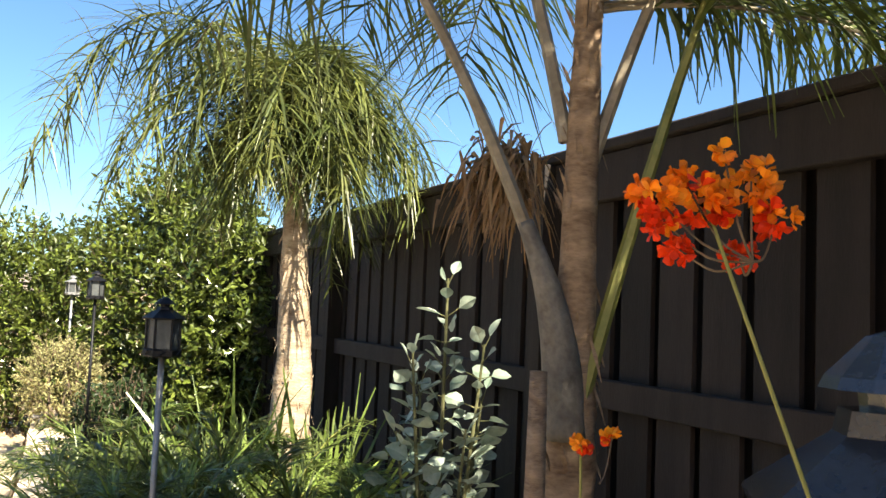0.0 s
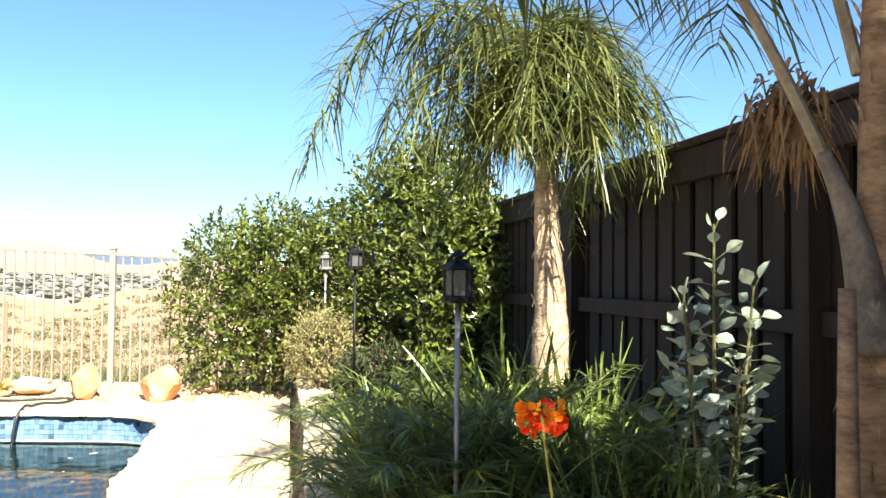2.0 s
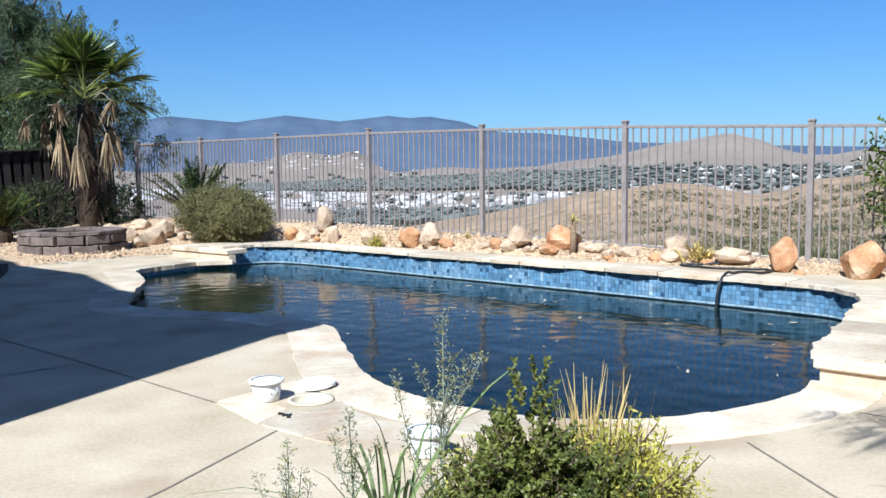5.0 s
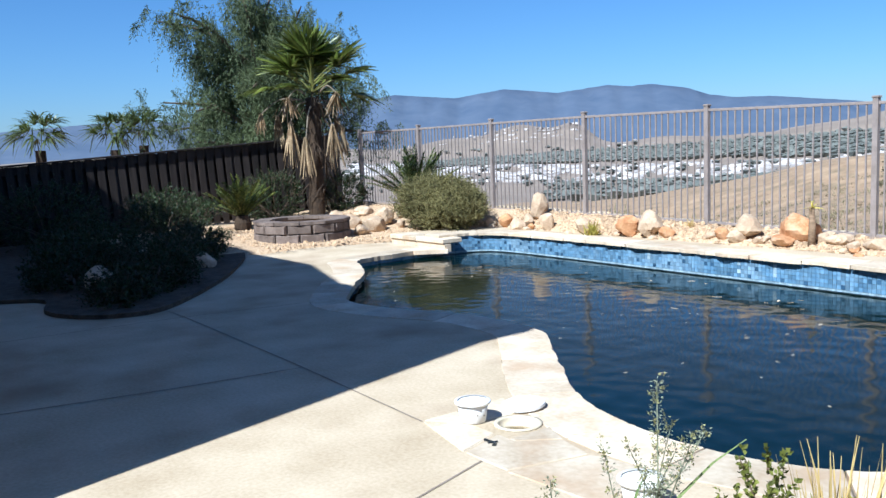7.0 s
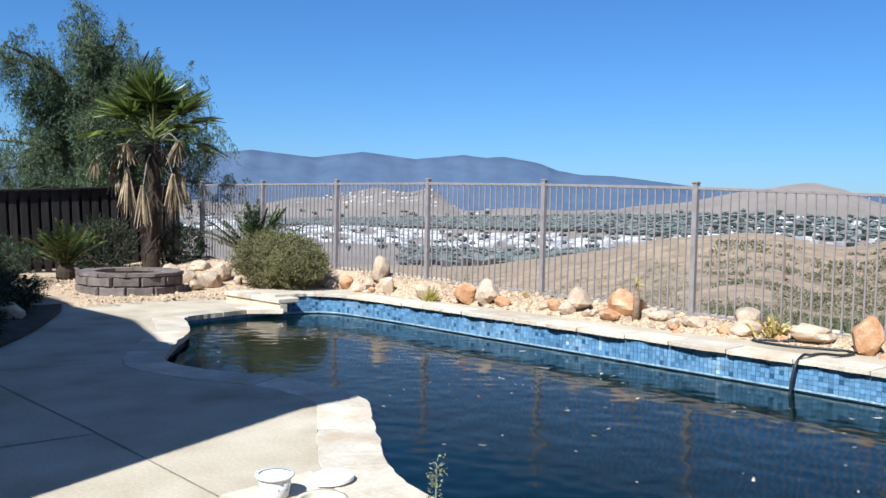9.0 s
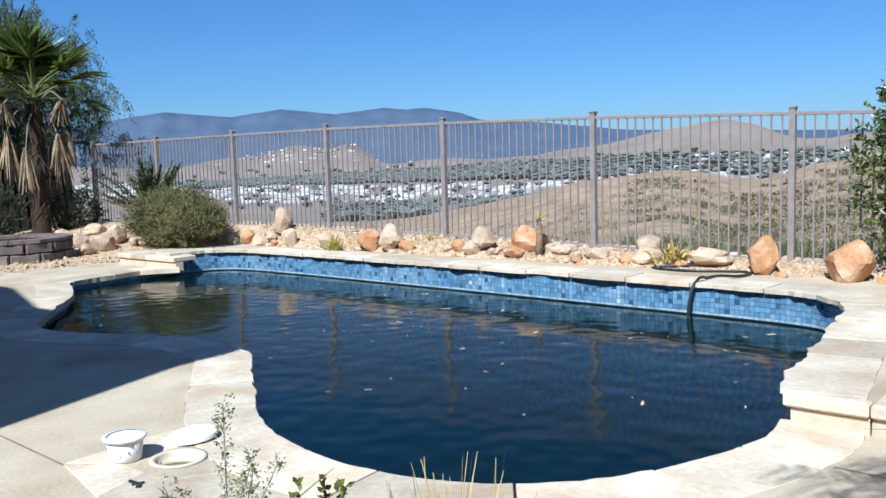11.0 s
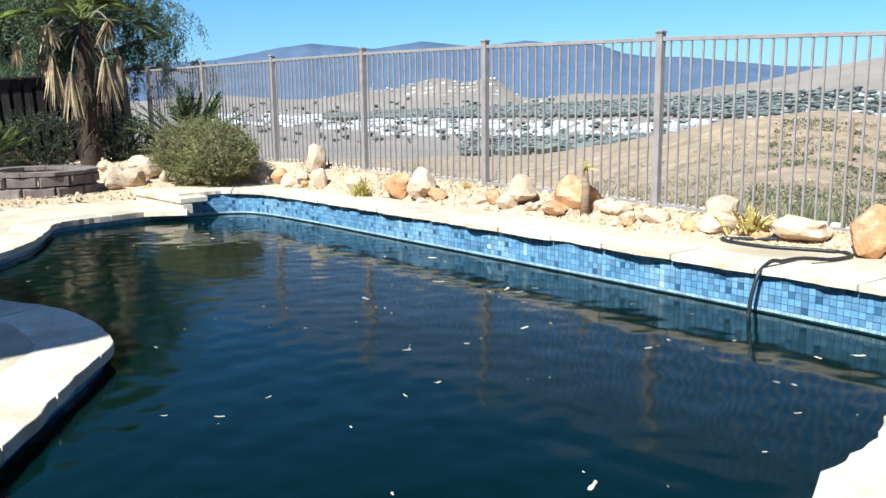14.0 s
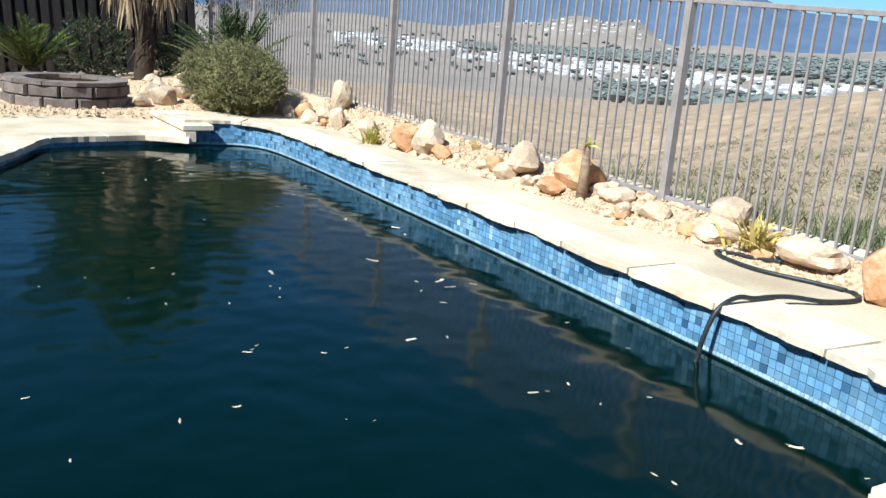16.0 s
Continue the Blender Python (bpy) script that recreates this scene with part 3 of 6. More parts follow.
def town(rng):
    roofs, trees = Shape(), Shape()

    def roof(x, y, z, w, d, t):
        c = math.cos(rng.choice([0.5, 2.07]) + rng.normal(0, 0.1))
        s = math.sqrt(max(0, 1 - c * c))
        q = [(x + a * c - b * s, y + a * s + b * c) for a, b in ((w, d), (-w, d), (-w, -d), (w, -d))]
        m = [(x + w * c * 0.8, y + w * s * 0.8, z + t * 1.7), (x - w * c * 0.8, y - w * s * 0.8, z + t * 1.7)]
        roofs.add([(*a, z - 2) for a in q] + [(*a, z + t) for a in q] + m,
                  [(0, 1, 5, 4), (1, 2, 6, 5), (2, 3, 7, 6), (3, 0, 4, 7), (4, 5, 9, 8), (6, 7, 8, 9), (5, 6, 9), (7, 4, 8)])

    def tree(x, y, z, a, hgt):
        ang = rng.uniform(0, 6.28, 6)
        ring = [(x + a * math.cos(i * 1.047 + ang[0]) * (0.7 + 0.5 * rng.random()), y + a * math.sin(i * 1.047 + ang[0]), z + hgt * 0.45 * (0.8 + 0.1 * ang[i])) for i in range(6)]
        trees.add([(x, y, z - 2), *ring, (x + 0.4 * a * (ang[1] / 6.28 - 0.5), y, z + hgt * 0.8)], [(0, 1 + (i + 1) % 6, 1 + i) for i in range(6)] + [(7, 1 + i, 1 + (i + 1) % 6) for i in range(6)])

    for _ in range(1900):  # the tract on the valley floor
        az, u = rng.uniform(26.5, 64), rng.random() ** 1.3
        top = float(np.interp(az, (27, 35, 42.6, 51.6, 59, 64), (-1.72, -1.56, -1.62, -1.2, -0.95, -0.9)))
        low = float(np.interp(az, (27, 29.5, 35, 42.6, 51.7, 58, 64), (-2.1, -2.45, -2.7, -2.9, -2.35, -1.7, -1.4)))
        el = top + (low - top) * u
        if math.sin(az * 0.9 + el * 5) + 0.7 * math.sin(az * 2.3 - el * 3) < -0.75 + 0.5 * u:
            continue
        h = ray_ground(az, el, 400, 2300)
        if h:
            k = h[3] / 1000
            roof(*h[:3], rng.uniform(4, 10) * k, rng.uniform(2.5, 5) * k, rng.uniform(0.8, 1.6) * k)
    for _ in range(120):  # houses on the foothills
        az = rng.normal(48, 3.2)
        h = ray_ground(az, rng.uniform(0.1, 1.35) if 43 < az < 53 else rng.uniform(-0.3, 0.4), 1900, 3250)
        if h:
            roof(*h[:3], rng.uniform(3, 9), rng.uniform(2, 5), rng.uniform(1.0, 2.2))
    for _ in range(230):  # scattered houses below the near hill
        h = ray_ground(rng.uniform(13, 29), rng.uniform(-1.7, -0.15), 300, 1250)
        if h:
            roof(*h[:3], rng.uniform(3, 6), rng.uniform(2, 4), rng.uniform(1.0, 1.8))
    tagged(part("valley_town", roofs, ROOFS), "pale roofs of a distant housing tract on the valley floor", "houses", kind="stuff")
    for _ in range(5200):
        k, az = rng.random(), rng.uniform(10, 66)
        if k < 0.72:  # the dark belt
            az = 27 + 29 * rng.random() ** 1.1
            top = float(np.interp(az, (27, 30.5, 39.6, 48, 56), (-0.45, -0.3, -0.55, -0.8, -1.1)))
            el = rng.uniform(-1.36, top) if az > 33 else rng.uniform(-1.5, top)
        elif k < 0.82:
            el = rng.uniform(-1.5, -0.1)
            az = rng.uniform(13, 29)
        elif k < 0.93:  # brush under the tract
            az, el = rng.uniform(30, 47), rng.uniform(-3.9, -2.75)
        else:
            el = rng.uniform(-3.0, -0.2)
        h = ray_ground(az, el, 300, 2600)
        if h:
            x, y, z, r = h
            tree(x, y, z, rng.uniform(2.2, 5) * (0.5 + r / 1200), rng.uniform(4, 8) * (0.5 + r / 1500))
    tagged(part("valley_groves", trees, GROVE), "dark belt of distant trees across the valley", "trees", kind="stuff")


town(np.random.default_rng(5))


def hillside_scrub(rng):
    sh = Shape()
    base, way, ln = [], [], []
    for _ in range(9000):
        az, r = rng.uniform(-5, 75), 9.5 + 92 * rng.random() ** 1.3
        x, y = place(az, r)
        if y < 6.6 or x > 7 or noise.noise(Vector((x / 5, y / 5, 8))) < -0.15:
            continue
        z = terrain(x, y)
        s = rng.uniform(0.10, 0.34) * (1 + r / 55)
        for _ in range(9):
            base.append((x + rng.normal(0, 0.3) * s, y + rng.normal(0, 0.3) * s, z + 0.02))
            way.append((rng.normal(0, 0.9), rng.normal(0, 0.9), 1))
            ln.append(s * rng.uniform(0.4, 1))
    sh.blades(base, way, ln, np.array(ln) * 0.11, 0.3, 2, rng)
    tagged(part("hillside_scrub", sh, SCRUB), "grey-green scrub and dry weeds on the slope below the fence", "scrub", kind="stuff")


hillside_scrub(np.random.default_rng(8))


def slope_brush(rng):
    """Dark brush mounds on the right of the slope and tall green weeds just past the fence."""
    at, way = [], []
    for _ in range(1500):
        az, r = rng.uniform(5, 27), 16 + 92 * rng.random() ** 0.8
        x, y = place(az, r)
        if y < 8.5 or noise.noise(Vector((x / 9, y / 9, 3))) + 0.02 * (21 - az) < -0.02:
            continue
        z, s = terrain(x, y), rng.uniform(0.12, 0.4) * (0.6 + r / 70)
        n = 16
        at.append(np.c_[rng.normal(0, 0.5, (n, 2)) * s, rng.uniform(0.0, 0.55, n) * s] + (x, y, z))
        way.append(rng.normal(0, 1, (n, 3)) + (0, 0, 0.8))
    at, way = np.concatenate(at), np.concatenate(way)
    d = np.linalg.norm(at[:, :2] - (3.1, -2.5), axis=1)
    tagged(part("slope_brush", Shape().leaves(at, way, 0.13 * (0.5 + d / 60), 0.09 * (0.5 + d / 60), rng), BRUSH), "dark olive brush mounds scattered over the dry slope", "brush", kind="stuff")
    base, wy, ln = [], [], []
    for _ in range(420):
        x, y = rng.uniform(-6.5, 3.0), 6.45 + 3.6 * rng.random() ** 1.4
        if noise.noise(Vector((x * 0.7, y * 0.7, 6))) < -0.1 + 0.05 * (x < -3):
            continue
        z = terrain(x, y) if y > 6.9 else 0.05
        for _ in range(12):
            base.append((x + rng.normal(0, 0.06), y + rng.normal(0, 0.06), z))
            wy.append((rng.normal(0, 0.35), rng.normal(0, 0.35), 1))
            ln.append(rng.uniform(0.25, 0.65))
    tagged(part("green_weeds", Shape().blades(base, wy, ln, 0.012, 0.2, 3, rng), WEED_GREEN), "tall grey-green weeds just beyond the iron fence", "weeds", kind="stuff")


slope_brush(np.random.default_rng(9))


def slope_post():
    x, y, z, r = ray_ground(22.3, -4.0, 15, 110)
    h = r * math.tan(radians(2.5))
    ob = thing("wooden_pole", (x, y, z), "weathered brown wooden pole standing on the dry slope", "pole")
    part("shaft", Shape().tube([(0, 0, -0.3), (0.02, 0, h)], [0.0022 * r, 0.0018 * r], 8), BARK_BROWN, ob)


slope_post()

# ---- decks, gravel, planter ----
low_deck = sheet("deck", [[tuple(p) for p in low_out] + [(-8.75, 3.9), (-9.2, 2.6), (-9.0, 1.7), (-10.5, 0.2), (-12.5, -0.8), (-13.9, -1.2), (-13.9, -9.5), (4.9, -9.5), (4.9, -3.2), (3.7, -1.4), (3.1, 1.42)], [(-0.20 + 0.12 * math.cos(a * 0.5236), -0.75 + 0.12 * math.sin(a * 0.5236)) for a in range(12)]], 0.0, 0.14, CONCRETE)
tagged(low_deck, "cream concrete pool deck with stains and saw-cut joints", "patio", kind="structure")
high_deck = sheet("raised_deck", [[tuple(p) for p in high_out] + [(3.05, 1.42), (2.9, 3.1), (2.68, 5.5), (1.6, 5.75), (0.0, 5.6), (-3.0, 5.62), (-6.0, 5.58), (-8.2, 5.6), (-8.65, 4.0)]], HIGH, 0.35, CONCRETE)
tagged(high_deck, "pale raised concrete deck along the far side of the pool", "patio", kind="structure")


def ring_bed(name, edge, out, z):
    loop = [tuple(p) for p in offset(edge, -0.07)] + [tuple(p) for p in offset(out, -0.015)[::-1]]
    return tagged(sheet(name, [loop], z, 0.06, MORTAR), "grey mortar bed under the coping stones", "mortar", kind="structure")


low_bed = ring_bed("coping_bed", low_edge, low_out, -0.012)
high_bed = ring_bed("raised_coping_bed", high_edge, high_out, HIGH - 0.012)


def gravel_height(x, y):
    """The strip by the fence falls gently to the right; beside the fire pit it lies lower."""
    if x > -8.9:
        foot = float(np.interp(x, (-8.7, -6.3, -4.0, -1.7, 0.5, 3.0), (0.43, 0.40, 0.35, 0.30, 0.24, 0.18)))
        return HIGH - 0.03 + (foot - HIGH + 0.03) * max(0, min(1, (y - 5.5) / 0.55))
    return 0.04 + 0.28 * max(0, min(1, (y - 4.2) / 1.8)) + 0.05 * max(0, min(1, (-9 - x) / 2))


def gravel_bed(rng):
    """The gravel strip along the fence and round the fire pit, rising to the fence."""
    xs, ys = np.arange(-14.6, 3.41, 0.3), np.array([0.2, 0.9, 1.6, 2.3, 3.0, 3.7, 4.4, 5.0, 5.4, 5.62, 5.8, 6.0, 6.2, 6.4])
    v, f = [], []
    for x in xs:
        for y in ys:
            z = gravel_height(x, y)
            if x > -8.9 and y < 5.5:
                z = -0.3
            v.append((x, y, z + 0.025 * noise.noise(Vector((x * 1.7, y * 1.7, 0)))))
    m = len(ys)
    for i in range(len(xs) - 1):
        for j in range(m - 1):
            f.append((i * m + j, (i + 1) * m + j, (i + 1) * m + j + 1, i * m + j + 1))
    bed = tagged(part("gravel_bed", Shape().add(v, f), GRAVEL, smooth=True), "tan pea gravel bed along the fence and fire pit", "gravel", kind="structure")
    peb = Shape()
    for _ in range(15000):
        if rng.random() < 0.62:
            x, y = rng.uniform(-8, 3.0), rng.uniform(5.6, 6.3)
        else:
            x, y = rng.uniform(-13.5, -8.8), rng.uniform(1.9, 6.0)
        z = gravel_height(x, y)
        s = rng.uniform(0.007, 0.018) if rng.random() < 0.95 else rng.uniform(0.02, 0.045)
        a = rng.uniform(0, 6.28)
        k1, k2 = rng.uniform(0.7, 1.3, 5), rng.uniform(0.6, 1.0)
        low = [(x + s * k1[i] * math.cos(a + i * 1.257), y + s * k2 * math.sin(a + i * 1.257), z - 0.2 * s) for i in range(5)]
        mid = [(x + 0.85 * s * k1[i] * math.cos(a + i * 1.257), y + 0.85 * s * k2 * math.sin(a + i * 1.257), z + 0.7 * s) for i in range(5)]
        peb.add(low + mid + [(x + 0.1 * s, y, z + 1.05 * s)], [(i, (i + 1) % 5, 5 + (i + 1) % 5, 5 + i) for i in range(5)] + [(5 + i, 5 + (i + 1) % 5, 10) for i in range(5)])
    tagged(part("pebbles", peb, GRAVEL), "loose tan and cream pebbles over the gravel bed", "gravel", kind="stuff")
    return bed


gravel_bed(np.random.default_rng(3))
BED = catmull([(-7.6, -3.2), (-6.96, -1.93), (-6.1, -2.0), (-5.62, -1.88), (-5.27, -1.52), (-5.35, -0.98), (-6.57, 0.03), (-7.7, 0.75), (-8.9, 1.39), (-9.9, 1.7)], 5)
side_bed = sheet("mulch_bed", [[tuple(p) for p in BED] + [(-11.0, 2.1), (-14.1, 2.3), (-14.1, -3.4)]], 0.045, 0.1, SOIL)
tagged(side_bed, "dark mulched planting bed in the house's shade", "soil", kind="structure")

WALL_BASE = [(2.62, 5.62), (2.87, 3.1), (3.00, 1.75), (3.05, 1.02), (3.12, 0.22), (3.24, -0.6), (3.42, -1.3), (3.75, -1.75)]
wall_line = catmull(WALL_BASE, 5)


def soil_height(x, y):
    t = max(0, min(1, (-0.9 - y) / 1.4))
    return 0.44 * (1 - t) + 0.1 * t


def planter():
    """Soil behind the low wall, up to the fence."""
    v, f = [], []
    ys = np.arange(-8.0, 6.41, 0.3)
    for y in ys:
        x0 = float(np.interp(y, wall_line[::-1, 1], wall_line[::-1, 0])) + 0.14 if y > -1.7 else 3.75
        for i in range(9):
            x = x0 + (6.3 - x0) * i / 8
            v.append((x, y, soil_height(x, y) + 0.04 * noise.noise(Vector((x * 2, y * 2, 1)))))
    for j in range(len(ys) - 1):
        for i in range(8):
            f.append((j * 9 + i, j * 9 + i + 1, j * 9 + 10 + i, j * 9 + 9 + i))
    tagged(part("planter_soil", Shape().add(v, f), SOIL, smooth=True), "dark mulched soil of the raised planter beside the fence", "soil", kind="structure")


planter()

# ---- pool shell, water ----
shell = Shape()
shell_line = offset(np.vstack([outline, outline[:1]]), -0.017)[:-1]
k = len(shell_line)
nlow = len(low_edge) - 1
for i, (x, y) in enumerate(shell_line):
    top = -0.03 if i < nlow else HIGH
    shell.add([(x, y, top), (x, y, -0.9), (x, y, -1.7)], [])
shell.f = [(3 * i + j, 3 * i + j + 1, 3 * ((i + 1) % k) + j + 1, 3 * ((i + 1) % k) + j) for i in range(k) for j in range(2)]
pool_shell = tagged(part("pool_wall", shell, GROUT), "plastered pool wall under the tile line", "pool", kind="structure")
floor_ob = sheet("pool_floor", [[tuple(p) for p in shell_line]], -1.65, 0, PLASTER)
tagged(floor_ob, "dark plaster pool floor", "pool floor", kind="structure")
water = sheet("water", [[tuple(p) for p in offset(np.vstack([outline, outline[:1]]), -0.03)[:-1]]], WATER_Z, 0, WATER)
tagged(water, "murky dark blue-green pool water with faint ripples", "water", kind="structure")

# ---- house behind the camera, which shades the left of the deck ----


def house():
    h = thing("house", (-8, -6, 0), "two-storey stucco house beside the deck", "house", kind="structure")
    inv = Matrix.Translation((8, 6, 0))
    hip = [(3, 2, 1, 0), (0, 1, 5, 4), (1, 2, 6, 5), (2, 3, 7, 6), (3, 0, 4, 7), (4, 5, 9, 8), (6, 7, 8, 9), (5, 6, 9), (7, 4, 8)]
    body = part("house_wall", Shape().box((-17, -14, -0.1), (-0.5, -4.2, 5.0)), STUCCO, h)
    roof = part("roof", Shape().add([(-17.4, -14.4, 5.0), (-0.49, -14.4, 5.0), (-0.49, -3.8, 5.0), (-17.4, -3.8, 5.0), (-17.4, -14.4, 5.3), (-0.49, -14.4, 5.3), (-0.49, -3.8, 5.3), (-17.4, -3.8, 5.3), (-13.5, -9.3, 7.2), (-4.4, -9.3, 7.2)], hip), ROOFTILE, h, "unseen brown tile roof")
    prof = [(-17.4, 5.31), (-3.9, 5.31), (-5.6, 5.95), (-17.4, 5.95)]
    gable = part("upper_roof", Shape().add([(x, y, z) for y in (-3.83, -14.2) for x, z in prof], [(0, 1, 2, 3), (7, 6, 5, 4), (0, 4, 5, 1), (1, 5, 6, 2), (2, 6, 7, 3), (3, 7, 4, 0)]), ROOFTILE, h, "unseen brown tile roof")
    # unseen wing, added to block the sun from the bed on the right
    wing = part("added_wing_wall", Shape().box((4.85, -14, -0.1), (10.0, -5.3, 3.5)), STUCCO, h)
    added_wing_roof = part("added_wing_roof", Shape().add([(4.5, -14.3, 3.5), (10.3, -14.3, 3.5), (10.3, -5.05, 3.5), (4.5, -5.05, 3.5), (4.5, -14.3, 3.7), (10.3, -14.3, 3.7), (10.3, -5.05, 3.7), (4.5, -5.05, 3.7), (7.45, -11.5, 5.2), (7.45, -7.9, 5.2)],
                                              [(3, 2, 1, 0), (0, 1, 5, 4), (1, 2, 6, 5), (2, 3, 7, 6), (3, 0, 4, 7), (4, 5, 8), (5, 6, 9, 8), (6, 7, 9), (7, 4, 8, 9)]), ROOFTILE, h, "unseen brown tile roof")
    for o in (body, roof, gable, wing, added_wing_roof):
        o.matrix_parent_inverse = inv
    return h


house()

# ---- wooden fences ----


def wood_fence(name, x, y0, y1, zb, zt, rail_z, side, pitch, mat, label, gap=0.035, turn=(0, 0, 0), post_y=None, pivot=None):
    """Boards along y at x; side -1: rails and posts on the -x face."""
    mid = (y0 + y1) / 2 if pivot is None else pivot
    fence = thing(name, (x, mid, zb), label, "fence")
    fence.rotation_euler = turn
    org = np.array((x, mid, zb))

    def put(nm, lo, hi, bevel=0.004, lab=""):
        lo, hi = np.array(lo) - org, np.array(hi) - org
        return part(nm, Shape().box(lo, hi, bevel), mat, fence, lab)

    n = int((y1 - y0) / pitch)
    bw = (y1 - y0) / n - gap
    zl = zt - zb
    me = Shape().box((-0.009, -bw / 2, 0), (0.009, bw / 2, zl), 0.003).mesh("board")
    rnd = random.Random(4)
    for i in range(n):
        b = link("board", me, mat, fence)
        b.location = (rnd.uniform(-0.004, 0.004), y0 + (i + 0.5) * (bw + gap) - org[1], rnd.uniform(-0.01, 0.01))
        b.rotation_euler = (rnd.uniform(-0.004, 0.004), 0, 0)
    back = Shape().box((-0.006, y0 - org[1], 0.02), (0.006, y1 - org[1], zl - 0.02))
    bk = part("backing_panel", back, mat, fence, "overlapping boards behind the gaps")
    bk.location = (math.copysign(0.09 if x > 0 else 0.12, x), 0, 0)
    put("rail", (x + side * 0.012 - (0.045 if side < 0 else 0), y0, rail_z - 0.09), (x + side * 0.012 + (0.045 if side > 0 else 0), y1, rail_z))
    put("rail", (x + side * 0.012 - (0.045 if side < 0 else 0), y0, zt - 0.16), (x + side * 0.012 + (0.045 if side > 0 else 0), y1, zt - 0.005))
    put("rail", (x + side * 0.012 - (0.045 if side < 0 else 0), y0, zb + 0.12), (x + side * 0.012 + (0.045 if side > 0 else 0), y1, zb + 0.21))
    put("cap", (x - 0.075, y0 - 0.02, zt), (x + (0.12 if x > 0 else 0.075), y1 + 0.02, zt + 0.038), 0.006, "weathered flat cap rail")
    y = post_y if post_y is not None else y1 - 0.2
    while y > y0:
        put("post", (x + side * 0.06 - 0.045, y - 0.045, zb - 0.1), (x + side * 0.06 + 0.045, y + 0.045, zt - 0.004))
        y -= 2.44
    return fence


wood_fence("wooden_fence", 5.17, -5.1, 6.22, 0.35, 2.15, 1.41, -1, 0.19, WOOD, "tall dark brown board fence with shade put into its colour", gap=0.045, turn=(0, 0, radians(6.5)), post_y=3.78, pivot=-0.89)
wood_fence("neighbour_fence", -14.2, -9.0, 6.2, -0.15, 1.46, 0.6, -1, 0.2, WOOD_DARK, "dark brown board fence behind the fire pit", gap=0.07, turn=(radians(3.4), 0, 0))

# ---- iron fence ----


def iron_fence():
    fence = thing("iron_fence", (-4.0, 6.1, 0.3), "taupe painted wrought-iron fence on the crest above the valley", "fence")
    org = np.array((-4.0, 6.1, 0.3))
    bay, x_end = 2.305, 2.88
    post_me = Shape().box((-0.032, -0.032, -0.15), (0.032, 0.032, 1.655), 0.004).mesh("post")
    cap_me = Shape().box((-0.04, -0.04, 1.655), (0.04, 0.04, 1.685), 0.008).mesh("post_cap")
    pick_me = Shape().box((-0.0085, -0.0085, 0.06), (0.0085, 0.0085, 1.60), 0.0).mesh("picket")
    rail_me = Shape().box((0.032, -0.016, 0), (bay - 0.032, 0.016, 0.036), 0.003).mesh("rail")
    rnd = random.Random(2)

    def fall(x):
        return float(np.interp(x, (-8.7, -6.3, -4.0, -1.7, 0.5, 3.0), (0.035, 0.03, 0.0, -0.05, -0.13, -0.22)))

    for i in range(8):
        x = x_end - i * bay
        p = link("post", post_me, IRON, fence)
        p.location = (x - org[0], 0, fall(x) + rnd.uniform(-0.004, 0.004))
        c = link("post_cap", cap_me, IRON, p)
        if i == 7:
            break
        for z in (0.055, 1.585):
            r = link("rail", rail_me, IRON, fence)
            r.location = (x - bay - org[0], 0, z + fall(x - bay))
            r.rotation_euler = (0, math.atan2(fall(x - bay) - fall(x), bay), 0)
        for j in range(20):
            k = link("picket", pick_me, IRON, fence)
            px = x - bay + (j + 1) * bay / 21
            k.location = (px - org[0], 0, fall(x - bay) + (fall(x) - fall(x - bay)) * (j + 1) / 21)
            k.rotation_euler = (0, rnd.uniform(-0.004, 0.004), 0)
    return fence


iron_fence()


def fence_footing():
    """A low concrete strip under the iron fence, stepping down with the ground."""
    ob = thing("fence_footing", (-4.0, 6.2, 0.3), "pale concrete strip under the iron fence", "kerb", kind="structure")
    for i in range(12):
        x = -9.0 + i
        part("kerb_block", Shape().box((x + 4.0, -0.07, -0.35), (x + 4.996, 0.07, gravel_height(x + 0.5, 6.1) - 0.27), 0.008), CONCRETE, ob)


fence_footing()

# ---- planter wall ----


